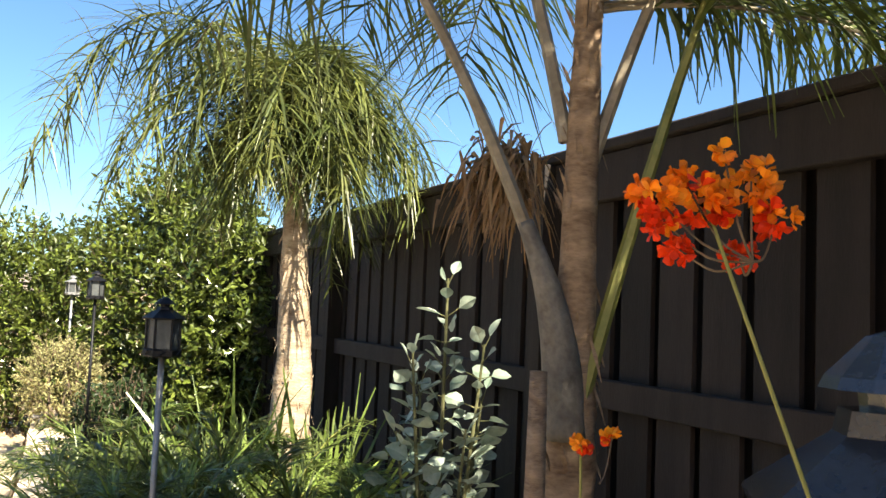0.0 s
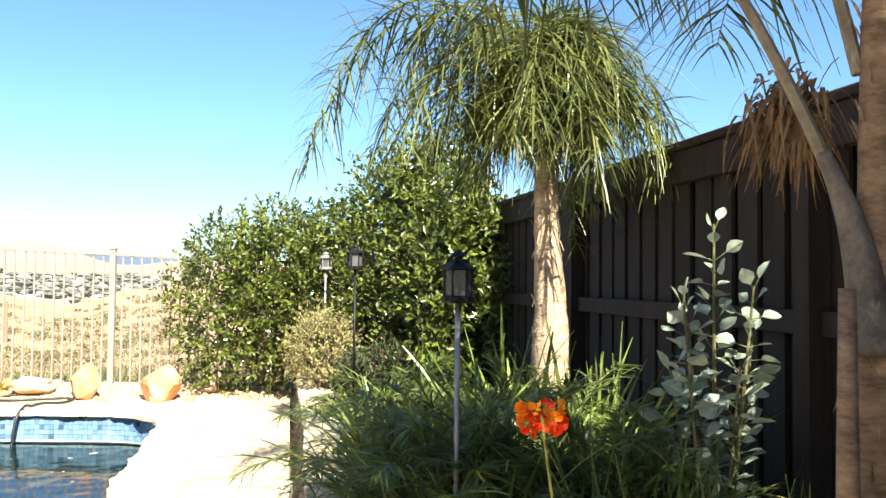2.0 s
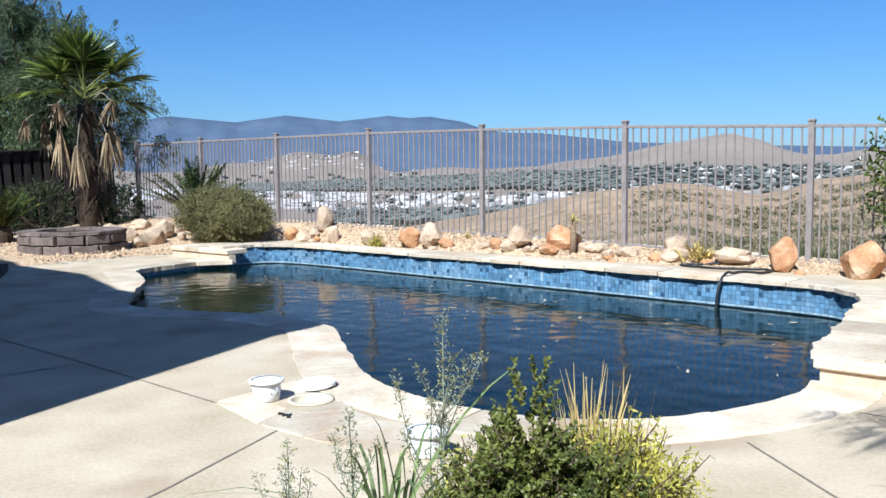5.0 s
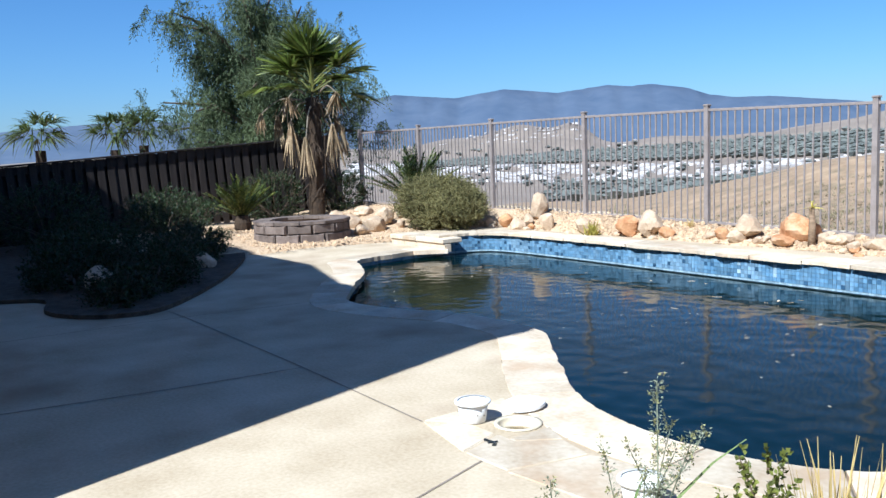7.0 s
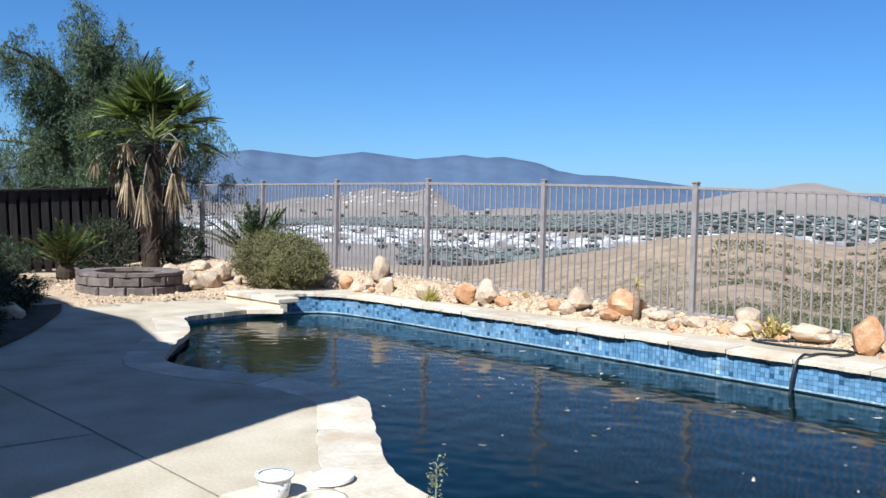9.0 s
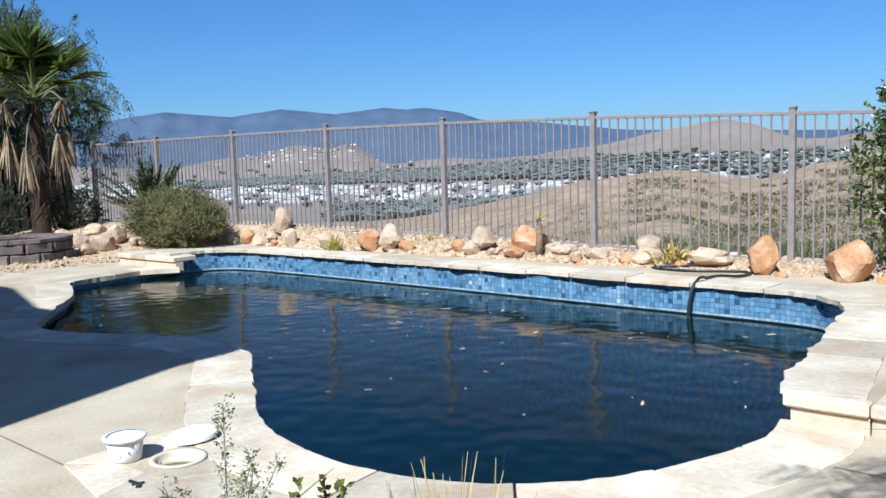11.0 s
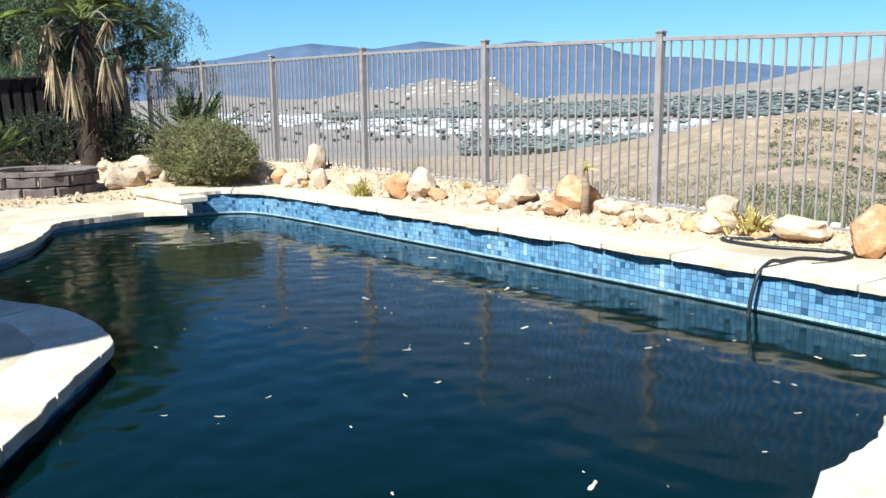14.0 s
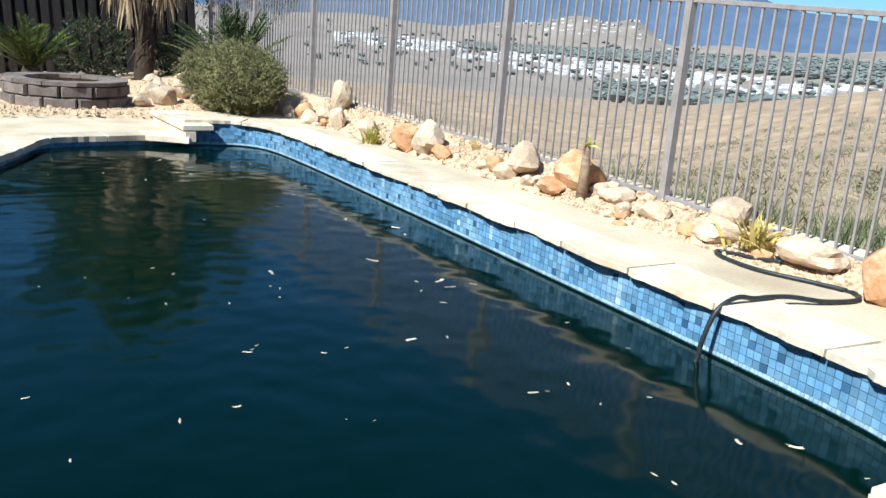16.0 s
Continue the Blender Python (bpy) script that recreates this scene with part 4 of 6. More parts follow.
def planter_wall(rng):
    w = thing("planter_wall", (3.0, 1.5, 0), "low rough stone planter wall in brown tones with a flat top", "wall", kind="structure")
    org = np.array((3.0, 1.5, 0.0))
    t = np.gradient(wall_line, axis=0)
    t /= np.linalg.norm(t, axis=1)[:, None]
    into = np.stack([-t[:, 1], t[:, 0]], 1)  # to the planter, on the left hand of the line going towards the camera
    core, m = Shape(), len(wall_line)
    for i in range(m):
        a, b, c = wall_line[i] + into[i] * 0.06, wall_line[i] + into[i] * 0.14, wall_line[i] + into[i] * 0.36
        core.add([(*a, -0.1), (*b, 0.43), (*c, 0.43), (*c, -0.1)] - org, [])
    core.f = [(4 * i + j, 4 * i + j + 1, 4 * i + 5 + j, 4 * i + 4 + j) for i in range(m - 1) for j in range(3)] + [(0, 1, 2, 3), (4 * m - 1, 4 * m - 2, 4 * m - 3, 4 * m - 4)]
    part("wall_core", core, MORTAR, w)
    s = np.r_[0, np.cumsum(np.linalg.norm(np.diff(wall_line, axis=0), axis=1))]

    def on(d, depth):
        p = np.array([np.interp(d, s, wall_line[:, 0]), np.interp(d, s, wall_line[:, 1])])
        n = np.array([np.interp(d, s, into[:, 0]), np.interp(d, s, into[:, 1])])
        return p + n * depth

    z0 = -0.02
    for row in range(3):
        z1, d = z0 + (0.18, 0.16, 0.12)[row], rng.uniform(0, 0.2)
        while d < s[-1] - 0.1:
            e = min(d + rng.uniform(0.2, 0.45), s[-1])
            out = rng.uniform(-0.015, 0.02)
            dep = 0.05 + 0.13 * z0 / 0.46
            dep1 = 0.05 + 0.13 * z1 / 0.46
            g = 0.007
            q = []
            for zz, dd, ins in ((z0 + g, dep, 0), (z1 - g, dep1, 0)):
                q += [(*on(d + g, dd - out), zz), (*on(e - g, dd - out), zz)]
            qi = []
            for zz, dd in ((z0 + g, dep), (z1 - g, dep1)):
                qi += [(*on(d + g, dd + 0.08), zz), (*on(e - g, dd + 0.08), zz)]
            mid = []
            for zz, dd in ((z0 + 0.03, dep), (z1 - 0.03, dep1)):
                mid += [(*on(d + 0.035, dd - out - 0.022), zz), (*on(e - 0.035, dd - out - 0.022), zz)]
            v = np.array(q + qi + mid) - org
            f = [(8, 9, 11, 10), (0, 1, 9, 8), (1, 3, 11, 9), (3, 2, 10, 11), (2, 0, 8, 10), (4, 5, 1, 0), (5, 7, 3, 1), (7, 6, 2, 3), (6, 4, 0, 2)]
            part("stone", Shape().add(v, f), WALL_STONE, w)
            d = e
        z0 = z1
    d = 0
    while d < s[-1] - 0.1:
        e = min(d + rng.uniform(0.4, 0.7), s[-1])
        ln = np.linspace(d + 0.006, e - 0.006, 4)
        lo, hi = [on(a, 0.11 + rng.uniform(-0.01, 0.01)) for a in ln], [on(a, 0.42) for a in ln]
        ringp = lo + hi[::-1]
        v = [(*p, 0.43) for p in ringp] + [(*p, 0.472) for p in ringp]
        k = len(ringp)
        part("cap_stone", Shape().add(np.array(v) - org, [tuple(range(k, 2 * k)), tuple(range(k))[::-1]] + [(i, (i + 1) % k, k + (i + 1) % k, k + i) for i in range(k)]), STONE_EDGE, w)
        d = e
    w.location = org
    return w


planter_wall(np.random.default_rng(11))

# ---- plants ----


def plant(name, at, label, category, group=""):
    ob = thing(name, at, label, category, group)
    return ob, Matrix.Translation(at).inverted()


def wpart(name, sh, mat, parent, inv, label="", smooth=False):
    o = part(name, sh, mat, parent, label, smooth)
    o.matrix_parent_inverse = inv
    return o


def shoots(rng, ells, count, per, leaf, wide, reach, up=0.4, shell=0.75):
    """Leaf places and ways on shoots that leave a group of ellipsoids."""
    at, way, stems = [], [], []
    vol = np.array([e[3] * e[4] * e[5] for e in ells]) ** 0.67
    vol /= vol.sum()
    for _ in range(count):
        cx, cy, cz, rx, ry, rz = ells[rng.choice(len(ells), p=vol)]
        d = rng.normal(0, 1, 3)
        d /= np.linalg.norm(d)
        k = rng.uniform(shell, 1.0) * (1 + 0.16 * noise.noise(Vector((cx + d[0] * 1.6, cy + d[1] * 1.6, d[2] * 1.6))))
        p = np.array((cx, cy, cz)) + d * k * np.array((rx, ry, rz))
        g = d * np.array((1, 1, 0.8)) + np.array((0, 0, up)) + rng.normal(0, 0.25, 3)
        g /= np.linalg.norm(g)
        ln = reach * rng.uniform(0.5, 1.3)
        stems.append((p, p + g * ln))
        for i in range(per):
            s = (i + rng.random()) / per
            at.append(p + g * ln * s)
            q = g * 0.5 + rng.normal(0, 0.75, 3)
            way.append(q)
    return np.array(at), np.array(way), stems


def bush(name, at, ells, seed, count, per, leaf, wide, reach, mat, label, category="shrub", up=0.4, limbs=10, shell=0.7):
    rng = np.random.default_rng(seed)
    ob, inv = plant(name, at, label, category)
    a, w, stems = shoots(rng, ells, count, per, leaf, wide, reach, up, shell)
    wpart("foliage", Shape().leaves(a, w, leaf, wide, rng), mat, ob, inv)
    br = Shape()
    for p, q in stems[:: max(1, len(stems) // 260)]:
        br.tube([p, q], [0.004, 0.002], 4, False)
    for _ in range(limbs):
        p, q = stems[rng.integers(len(stems))]
        root = np.array(at) + np.array((rng.normal(0, 0.06), rng.normal(0, 0.06), 0))
        m = (root + p) / 2 + rng.normal(0, 0.06, 3)
        br.tube(catmull([root, m, p], 4), np.linspace(0.018, 0.006, 9), 5, False)
    tagged(wpart("branchwork", br, TWIG, ob, inv), kind="stuff")
    return ob


bush("hedge_shrub", (2.4, 6.0, 0.25), [(1.95, 5.95, 1.2, 0.62, 0.42, 0.98), (2.55, 5.85, 1.3, 0.6, 0.5, 1.02), (3.1, 5.6, 1.3, 0.5, 0.5, 1.0)], 21, 2100, 12, 0.07, 0.031, 0.26, LEAF,
     "dense green hedge shrub in front of the iron fence", "hedge", shell=0.55)
bush("hedge_shrub", (3.9, 4.4, 0.4), [(3.85, 4.85, 1.55, 0.6, 0.55, 1.28), (4.2, 4.2, 1.7, 0.45, 0.55, 1.22), (4.35, 3.4, 1.4, 0.35, 0.55, 1.1)], 22, 2700, 12, 0.075, 0.034, 0.28, LEAF,
     "tall bright green hedge shrub in the planter corner", "hedge", shell=0.55)
bush("rounded_shrub", (3.12, 4.2, 0.44), [(3.1, 4.2, 0.82, 0.3, 0.36, 0.34)], 23, 420, 16, 0.035, 0.014, 0.14, PALE_SAGE, "small pale yellow-green shrub at the planter wall")
bush("low_shrub", (3.6, 3.3, 0.44), [(3.7, 3.3, 0.66, 0.35, 0.6, 0.24), (3.5, 2.5, 0.6, 0.2, 0.4, 0.2)], 24, 420, 12, 0.05, 0.02, 0.15, LEAF_DARK, "low dark shrub in the shaded planter")
bush("broad_bush", (-8.75, 4.95, 0.25), [(-8.85, 5.0, 0.56, 0.8, 0.6, 0.42), (-8.35, 4.95, 0.5, 0.55, 0.5, 0.34)], 25, 3600, 14, 0.05, 0.013, 0.18, OLIVE,
     "rounded olive-green rosemary bush on the gravel", up=0.7)
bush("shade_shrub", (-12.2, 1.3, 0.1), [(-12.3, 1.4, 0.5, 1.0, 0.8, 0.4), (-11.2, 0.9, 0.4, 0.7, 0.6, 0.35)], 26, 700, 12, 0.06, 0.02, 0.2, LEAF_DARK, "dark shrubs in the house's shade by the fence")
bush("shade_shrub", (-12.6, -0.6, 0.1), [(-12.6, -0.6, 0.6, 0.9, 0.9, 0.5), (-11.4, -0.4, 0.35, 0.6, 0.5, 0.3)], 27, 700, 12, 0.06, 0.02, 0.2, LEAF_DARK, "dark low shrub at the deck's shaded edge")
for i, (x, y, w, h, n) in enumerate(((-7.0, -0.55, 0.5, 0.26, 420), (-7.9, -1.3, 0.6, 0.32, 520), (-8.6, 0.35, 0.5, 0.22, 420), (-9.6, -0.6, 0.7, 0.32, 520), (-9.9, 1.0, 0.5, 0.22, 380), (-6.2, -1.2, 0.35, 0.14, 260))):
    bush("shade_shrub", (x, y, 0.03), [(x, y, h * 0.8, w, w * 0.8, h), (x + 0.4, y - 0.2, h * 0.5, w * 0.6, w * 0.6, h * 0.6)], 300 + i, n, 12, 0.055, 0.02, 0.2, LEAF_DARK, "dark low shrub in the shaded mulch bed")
bush("dark_green_shrub", (2.05, -1.88, 0.0), [(2.05, -1.88, 0.46, 0.055, 0.055, 0.24), (2.03, -1.87, 0.36, 0.13, 0.13, 0.2), (2.05, -1.86, 0.22, 0.19, 0.19, 0.22), (1.9, -1.95, 0.2, 0.13, 0.13, 0.2), (2.2, -1.75, 0.2, 0.16, 0.16, 0.2)], 28, 760, 24, 0.020, 0.013, 0.09, SHRUB, "small upright shrub with yellow-green leaves at the deck's edge", up=0.9)
bush("yellow_shrub", (2.12, -1.35, 0.0), [(2.12, -1.42, 0.16, 0.18, 0.18, 0.16), (1.82, -1.72, 0.15, 0.13, 0.13, 0.13), (2.18, -1.60, 0.18, 0.16, 0.16, 0.16)], 29, 760, 16, 0.03, 0.008, 0.16, GOLD, "low yellow-green shrub with needle leaves", up=0.9)


def clump(name, at, seed, count, length, width, droop, spread, mat, label, lean=0.9, category="plant", seg=5):
    rng = np.random.default_rng(seed)
    ob, inv = plant(name, at, label, category)
    base = np.array(at) + rng.normal(0, spread, (count, 3)) * (1, 1, 0.1)
    way = np.c_[rng.normal(0, lean, (count, 2)) * 0.6, np.ones(count)]
    wpart("leaves", Shape().blades(base, way, length * rng.uniform(0.6, 1.15, count), width * rng.uniform(0.7, 1.2, count), droop * rng.uniform(0.5, 1.4, count), seg, rng), mat, ob, inv)
    return ob


clump("strap_leaf_clump", (1.52, -1.94, 0.0), 31, 34, 1.05, 0.017, 0.62, 0.03, BLUEGRASS, "arching blue-green strap-leaf clump at the deck's edge", 0.85)
clump("dry_stalks", (1.95, -1.36, 0.0), 32, 110, 0.62, 0.013, 0.10, 0.04, STRAW, "upright straw-coloured dry stalks", 0.22)
clump("grass_tuft", (-4.20, 5.95, 0.3), 33, 60, 0.24, 0.006, 0.5, 0.03, STRAW, "dry grass tuft beside the fence", 0.5)
clump("grass_tuft", (-1.35, 6.35, 0.2), 34, 60, 0.34, 0.006, 0.4, 0.08, SAGE, "grey-green grass tuft at the fence", 0.5)
clump("succulent", (-5.66, 5.52, 0.13), 35, 60, 0.30, 0.036, 0.3, 0.04, YELLOWLEAF, "small yellow-green succulent among the boulders", 0.7)
clump("succulent", (-0.58, 5.82, 0.19), 36, 95, 0.36, 0.034, 0.4, 0.08, DRY_ALOE, "yellowing aloe rosette with dry tips beside the boulders", 0.8)
clump("yucca", (-12.9, 1.4, 0.1), 37, 70, 0.9, 0.03, 0.05, 0.04, LEAF_DARK, "spiky dark yucca against the fence", 0.9)
for i, (x, y, n, ln, wd, dr) in enumerate(((4.25, 0.0, 90, 1.0, 0.042, 0.25), (4.05, -0.45, 200, 1.2, 0.02, 0.45), (3.75, -0.55, 200, 1.1, 0.017, 0.5), (3.6, -0.05, 180, 1.0, 0.017, 0.55),
                                           (4.45, -0.7, 180, 1.15, 0.02, 0.5), (4.0, 0.6, 150, 0.8, 0.018, 0.6), (3.6, 0.75, 120, 0.55, 0.014, 0.8), (4.55, -0.25, 80, 0.95, 0.038, 0.2), (3.95, -1.0, 160, 0.9, 0.016, 0.5))):
    clump("fountain_plant", (x, y, soil_height(x, y)), 40 + i, n, ln, wd, dr, 0.06, GRASS, "arching green strap-leaf plant under the palm", 0.85)
for i, (x, y, n, ln) in enumerate(((4.62, -1.62, 130, 0.75), (4.38, -1.25, 110, 0.7), (4.78, -1.95, 110, 0.8), (4.25, -1.75, 80, 0.5), (4.6, -1.2, 90, 0.7))):
    clump("reed_clump", (x, y, soil_height(x, y)), 50 + i, n, ln, 0.014, 0.12, 0.08, GRASS, "upright narrow green reeds in the shaded bed", 0.4)
for i, (x, y) in enumerate(((4.6, 1.2), (4.3, 1.9), (4.0, 1.4), (4.5, 2.4), (3.7, 1.6))):
    clump("fern_clump", (x, y, soil_height(x, y)), 60 + i, 80, 0.5, 0.02, 0.8, 0.07, GRASS, "dark arching leaves in the shaded planter", 1.2)


def tall_weed(at, seed, height, sides=5):
    """One dense upright stem with side branches, all set with small leaves and flower heads."""
    rng = np.random.default_rng(seed)
    ob, inv = plant("tall_weed", at, "spindly grey-green weed with tiny flower heads", "weed")
    a0 = np.array(at)
    lean = rng.normal(0, 0.05, 2)
    lines = [(a0, a0 + np.array((lean[0] * height, lean[1] * height, height)), 1.0)]
    for k in range(sides):
        s = rng.uniform(0.12, 0.62)
        p = lines[0][0] + (lines[0][1] - lines[0][0]) * s
        az, ln = k * 2.4 + rng.normal(0, 0.4), height * (0.92 - s) * rng.uniform(0.7, 1.0)
        t = rng.uniform(0.3, 0.6)
        lines.append((p, p + ln * np.array((math.cos(az) * t, math.sin(az) * t, 0.9)), 0.7))
    for p0, p1, w in lines:
        mid = (p0 + p1) / 2 + rng.normal(0, 0.012, 3) - np.array((0, 0, 0.02))
        pts = catmull([p0, mid, p1], 6)
        n = len(pts)
        stem = wpart("stem", Shape().tube(pts, np.linspace(0.0048, 0.0016, n) * w, 5, False), WEED, ob, inv)
        la, lw = [], []
        long = np.linalg.norm(p1 - p0)
        for s in np.linspace(0.25, 1, int(long * 85)):
            p = np.array([np.interp(s, np.linspace(0, 1, n), pts[:, j]) for j in range(3)])
            fat = 0.019 * (1.15 - 0.6 * s) + 0.006
            for _ in range(5):
                d = rng.normal(0, 1, 3) * (1, 1, 0.6) + (0, 0, 0.5)
                d /= np.linalg.norm(d)
                la.append(p + d * fat * rng.uniform(0.2, 1.0))
                lw.append(d)
        part("leaves", Shape().leaves(la, lw, 0.013, 0.0048, rng), WEED, stem)
        fa, fw = [], []
        for s in np.linspace(0.62, 1.0, int(long * 26)):
            p = np.array([np.interp(s, np.linspace(0, 1, n), pts[:, j]) for j in range(3)])
            q = p + rng.normal(0, 0.013, 3)
            for _ in range(7):
                fa.append(q + rng.normal(0, 0.0035, 3))
                fw.append(rng.normal(0, 1, 3) + (0, 0, 0.6))
        tagged(part("flower_heads", Shape().leaves(fa, fw, 0.010, 0.007, rng), PALE_SAGE, stem), kind="stuff")


tall_weed((1.66, -1.84, 0.0), 71, 0.83, 6)
tall_weed((1.42, -2.0, 0.0), 72, 0.50, 4)
tall_weed((1.30, -2.2, 0.0), 74, 0.42, 5)
tall_weed((1.54, -1.72, 0.0), 73, 0.50, 4)


def frond(sh, rng, start, az, length, elev, droop, leaf, n=52, first=0.15, rib=0.012, wide=0.017, hang=0.75, messy=0.22, bend=2):
    """One feather leaf: a bent rib in sh[0] and leaflets in sh[1]. az: a way in plan."""
    d2 = np.array(az, float)
    d2 /= np.linalg.norm(d2)
    ce, se = math.cos(radians(elev)), math.sin(radians(elev))
    s = np.linspace(0, 1, 16)
    pts = np.array(start) + np.c_[d2[0] * ce * s, d2[1] * ce * s, se * s - droop * s ** bend] * length
    sh[0].tube(pts, np.linspace(rib, rib * 0.2, 16), 6, False)
    t = np.linspace(first, 0.99, n)
    p = np.stack([np.interp(t, s, pts[:, i]) for i in range(3)], 1)
    tan = np.gradient(p, axis=0)
    tan /= np.linalg.norm(tan, axis=1)[:, None]
    right = np.cross(tan, (0, 0, 1.0))
    right /= np.linalg.norm(right, axis=1)[:, None] + 1e-9
    ln = leaf * np.sin(np.pi * np.clip(0.12 + 0.85 * (t - first) / (1 - first), 0, 1)) ** 0.6
    for sg in (-1, 1):
        w = right * sg + tan * 0.75 + rng.normal(0, messy, (n, 3)) + np.array((0, 0, 0.15))
        sh[1].blades(p + rng.normal(0, 0.004, (n, 3)), w, ln * rng.uniform(0.75, 1.1, n), wide * rng.uniform(0.8, 1.2, n), hang * rng.uniform(0.6, 1.3, n), 3, rng)


def palm(name, at, seed, label, trunk, fronds, rib_mat, leaf=0.42, n=52, wide=0.017, rib=0.012, hang=0.8, bark=BARK, rough=0.012, leaf_mat=None, messy=0.22, green=()):
    """trunk: (x, y, z, radius) rings; fronds: (start, way, length, elevation, droop, first)."""
    rng = np.random.default_rng(seed)
    ob, inv = plant(name, at, label, "palm tree")
    pts = catmull([t[:3] for t in trunk], 6)
    rad = np.interp(np.linspace(0, 1, len(pts)), np.linspace(0, 1, len(trunk)), [t[3] for t in trunk])
    tr = Shape()
    rad = rad * (1 + rng.normal(0, rough * 3, len(rad)))
    tr.tube(pts, rad, 14)
    wpart("trunk", tr, bark, ob, inv, "", True)
    base, way = [], []
    for i in range(150):
        k = rng.uniform(0, 1)
        p = np.array([np.interp(k, np.linspace(0, 1, len(pts)), pts[:, j]) for j in range(3)])
        r = np.interp(k, np.linspace(0, 1, len(pts)), rad)
        a = rng.uniform(0, 6.28)
        base.append(p + r * 0.95 * np.array((math.cos(a), math.sin(a), 0)))
        way.append((math.cos(a) * 0.35, math.sin(a) * 0.35, rng.choice([1, 1, -0.7])))
    tagged(wpart("bark_fibre", Shape().blades(base, way, rng.uniform(0.025, 0.08, 150), 0.011, 0.25, 2, rng), bark, ob, inv), kind="stuff")
    for i, (st, az, ln, el, dr, fi, *bend) in enumerate(fronds):
        sh = (Shape(), Shape())
        frond(sh, rng, st, az, ln, el, dr, leaf, n, fi, rib if i < 4 else rib * 0.5, wide, hang, messy, *bend)
        fr = wpart("frond", sh[1], leaf_mat or FROND, ob, inv)
        part("rib", sh[0], PETIOLE_GREEN if i in green else rib_mat, fr)
    return ob, inv, rng


c1 = (4.45, 0.22)
F1 = [((4.43, 0.2, 2.50), (-1, 0.33), 1.85, 43, 0.93, 0.15, 3), ((4.43, 0.2, 2.52), (-1, 0.12), 1.85, 46, 0.98, 0.15, 3), ((4.43, 0.2, 2.45), (-1, 0.6), 1.5, 44, 0.95, 0.15, 3), ((4.43, 0.2, 2.55), (-0.9, 0.0), 1.35, 52, 1.0, 0.15, 3), ((4.43, 0.2, 2.5), (-0.9, 0.45), 1.3, 62, 1.1, 0.15, 3)]
rnd1 = random.Random(17)
for i in range(38):
    a = i * 2.4 + rnd1.uniform(-0.3, 0.3)
    F1.append(((4.44, 0.2, 2.34 + 0.3 * rnd1.random()), (math.cos(a), math.sin(a)), rnd1.uniform(0.6, 1.35), rnd1.uniform(42, 88), rnd1.uniform(0.85, 1.35), 0.12))
palm("queen_palm", (4.42, 0.2, 0.4), 81, "feather palm with a pale ringed trunk and drooping fronds",
     [(4.46, 0.22, 0.38, 0.11), (4.45, 0.22, 0.9, 0.098), (4.46, 0.22, 1.3, 0.088), (4.44, 0.22, 1.7, 0.066), (4.43, 0.21, 2.1, 0.06), (4.44, 0.2, 2.5, 0.04)], F1, PETIOLE_GREEN, 0.40, 66, 0.012, 0.008, 0.55, leaf_mat=FROND_SUNLIT, messy=0.75)

R2, D2 = (0.95, -0.31), (0.31, 0.95)  # across and away, seen from the start
root2 = (4.62, -2.28, 1.38)
F2 = [((4.60, -2.305, 1.58), (-0.95, 0.31), 2.4, 70, 0.5, 0.42), ((4.64, -2.31, 1.40), (0.95, -0.31), 2.0, 76, 0.2, 0.45), ((4.62, -2.26, 1.98), (-0.5, 0.5), 2.0, 78, 0.55, 0.4),
      ((4.66, -2.28, 1.9), (0.9, -0.25), 1.8, 74, 0.5, 0.4), ((4.62, -2.26, 2.3), (0.1, 1), 1.6, 50, 0.75, 0.25),
      ((4.62, -2.26, 2.35), (-0.7, 0.75), 1.6, 46, 0.75, 0.25), ((4.64, -2.28, 2.26), (0.9, -0.2), 1.3, 14, 0.45, 0.12), ((4.64, -2.28, 2.27), (1, -0.12), 1.5, 17, 0.5, 0.12),
      ((4.64, -2.28, 2.28), (0.7, -0.75), 1.2, 12, 0.45, 0.12), ((4.64, -2.28, 2.28), (0.85, -0.5), 1.3, 16, 0.48, 0.12), ((4.64, -2.28, 2.36), (1, 0.0), 1.4, 10, 0.42, 0.12),
      ((4.62, -2.28, 2.45), (0.5, -0.9), 1.3, 40, 0.6, 0.15), ((4.66, -2.3, 2.3), (0.95, -0.35), 1.5, 14, 0.32, 0.08), ((4.62, -2.26, 2.4), (-0.95, 0.35), 1.5, 55, 0.7, 0.25), ((4.62, -2.26, 2.4), (-0.3, 0.9), 1.4, 50, 0.75, 0.25),
      ((4.6, -2.3, 2.6), (-1, 0.4), 1.95, 42, 0.45, 0.15), ((4.62, -2.32, 2.7), (-0.2, -1), 1.6, 55, 0.55, 0.12), ((4.62, -2.32, 2.75), (-0.6, -1), 1.7, 52, 0.5, 0.12), ((4.62, -2.32, 2.7), (0.2, -1), 1.6, 50, 0.5, 0.12), ((4.62, -2.3, 2.8), (0.6, -0.7), 1.5, 70, 0.5, 0.12),
      ((4.62, -2.3, 2.5), (-1, 0.16), 2.15, 40, 0.42, 0.2), ((4.62, -2.3, 2.55), (-1, -0.05), 1.9, 44, 0.42, 0.2), ((4.62, -2.3, 2.5), (-1, 0.36), 2.0, 46, 0.45, 0.2), ((4.62, -2.3, 2.6), (-0.9, -0.45), 1.7, 48, 0.42, 0.2)]
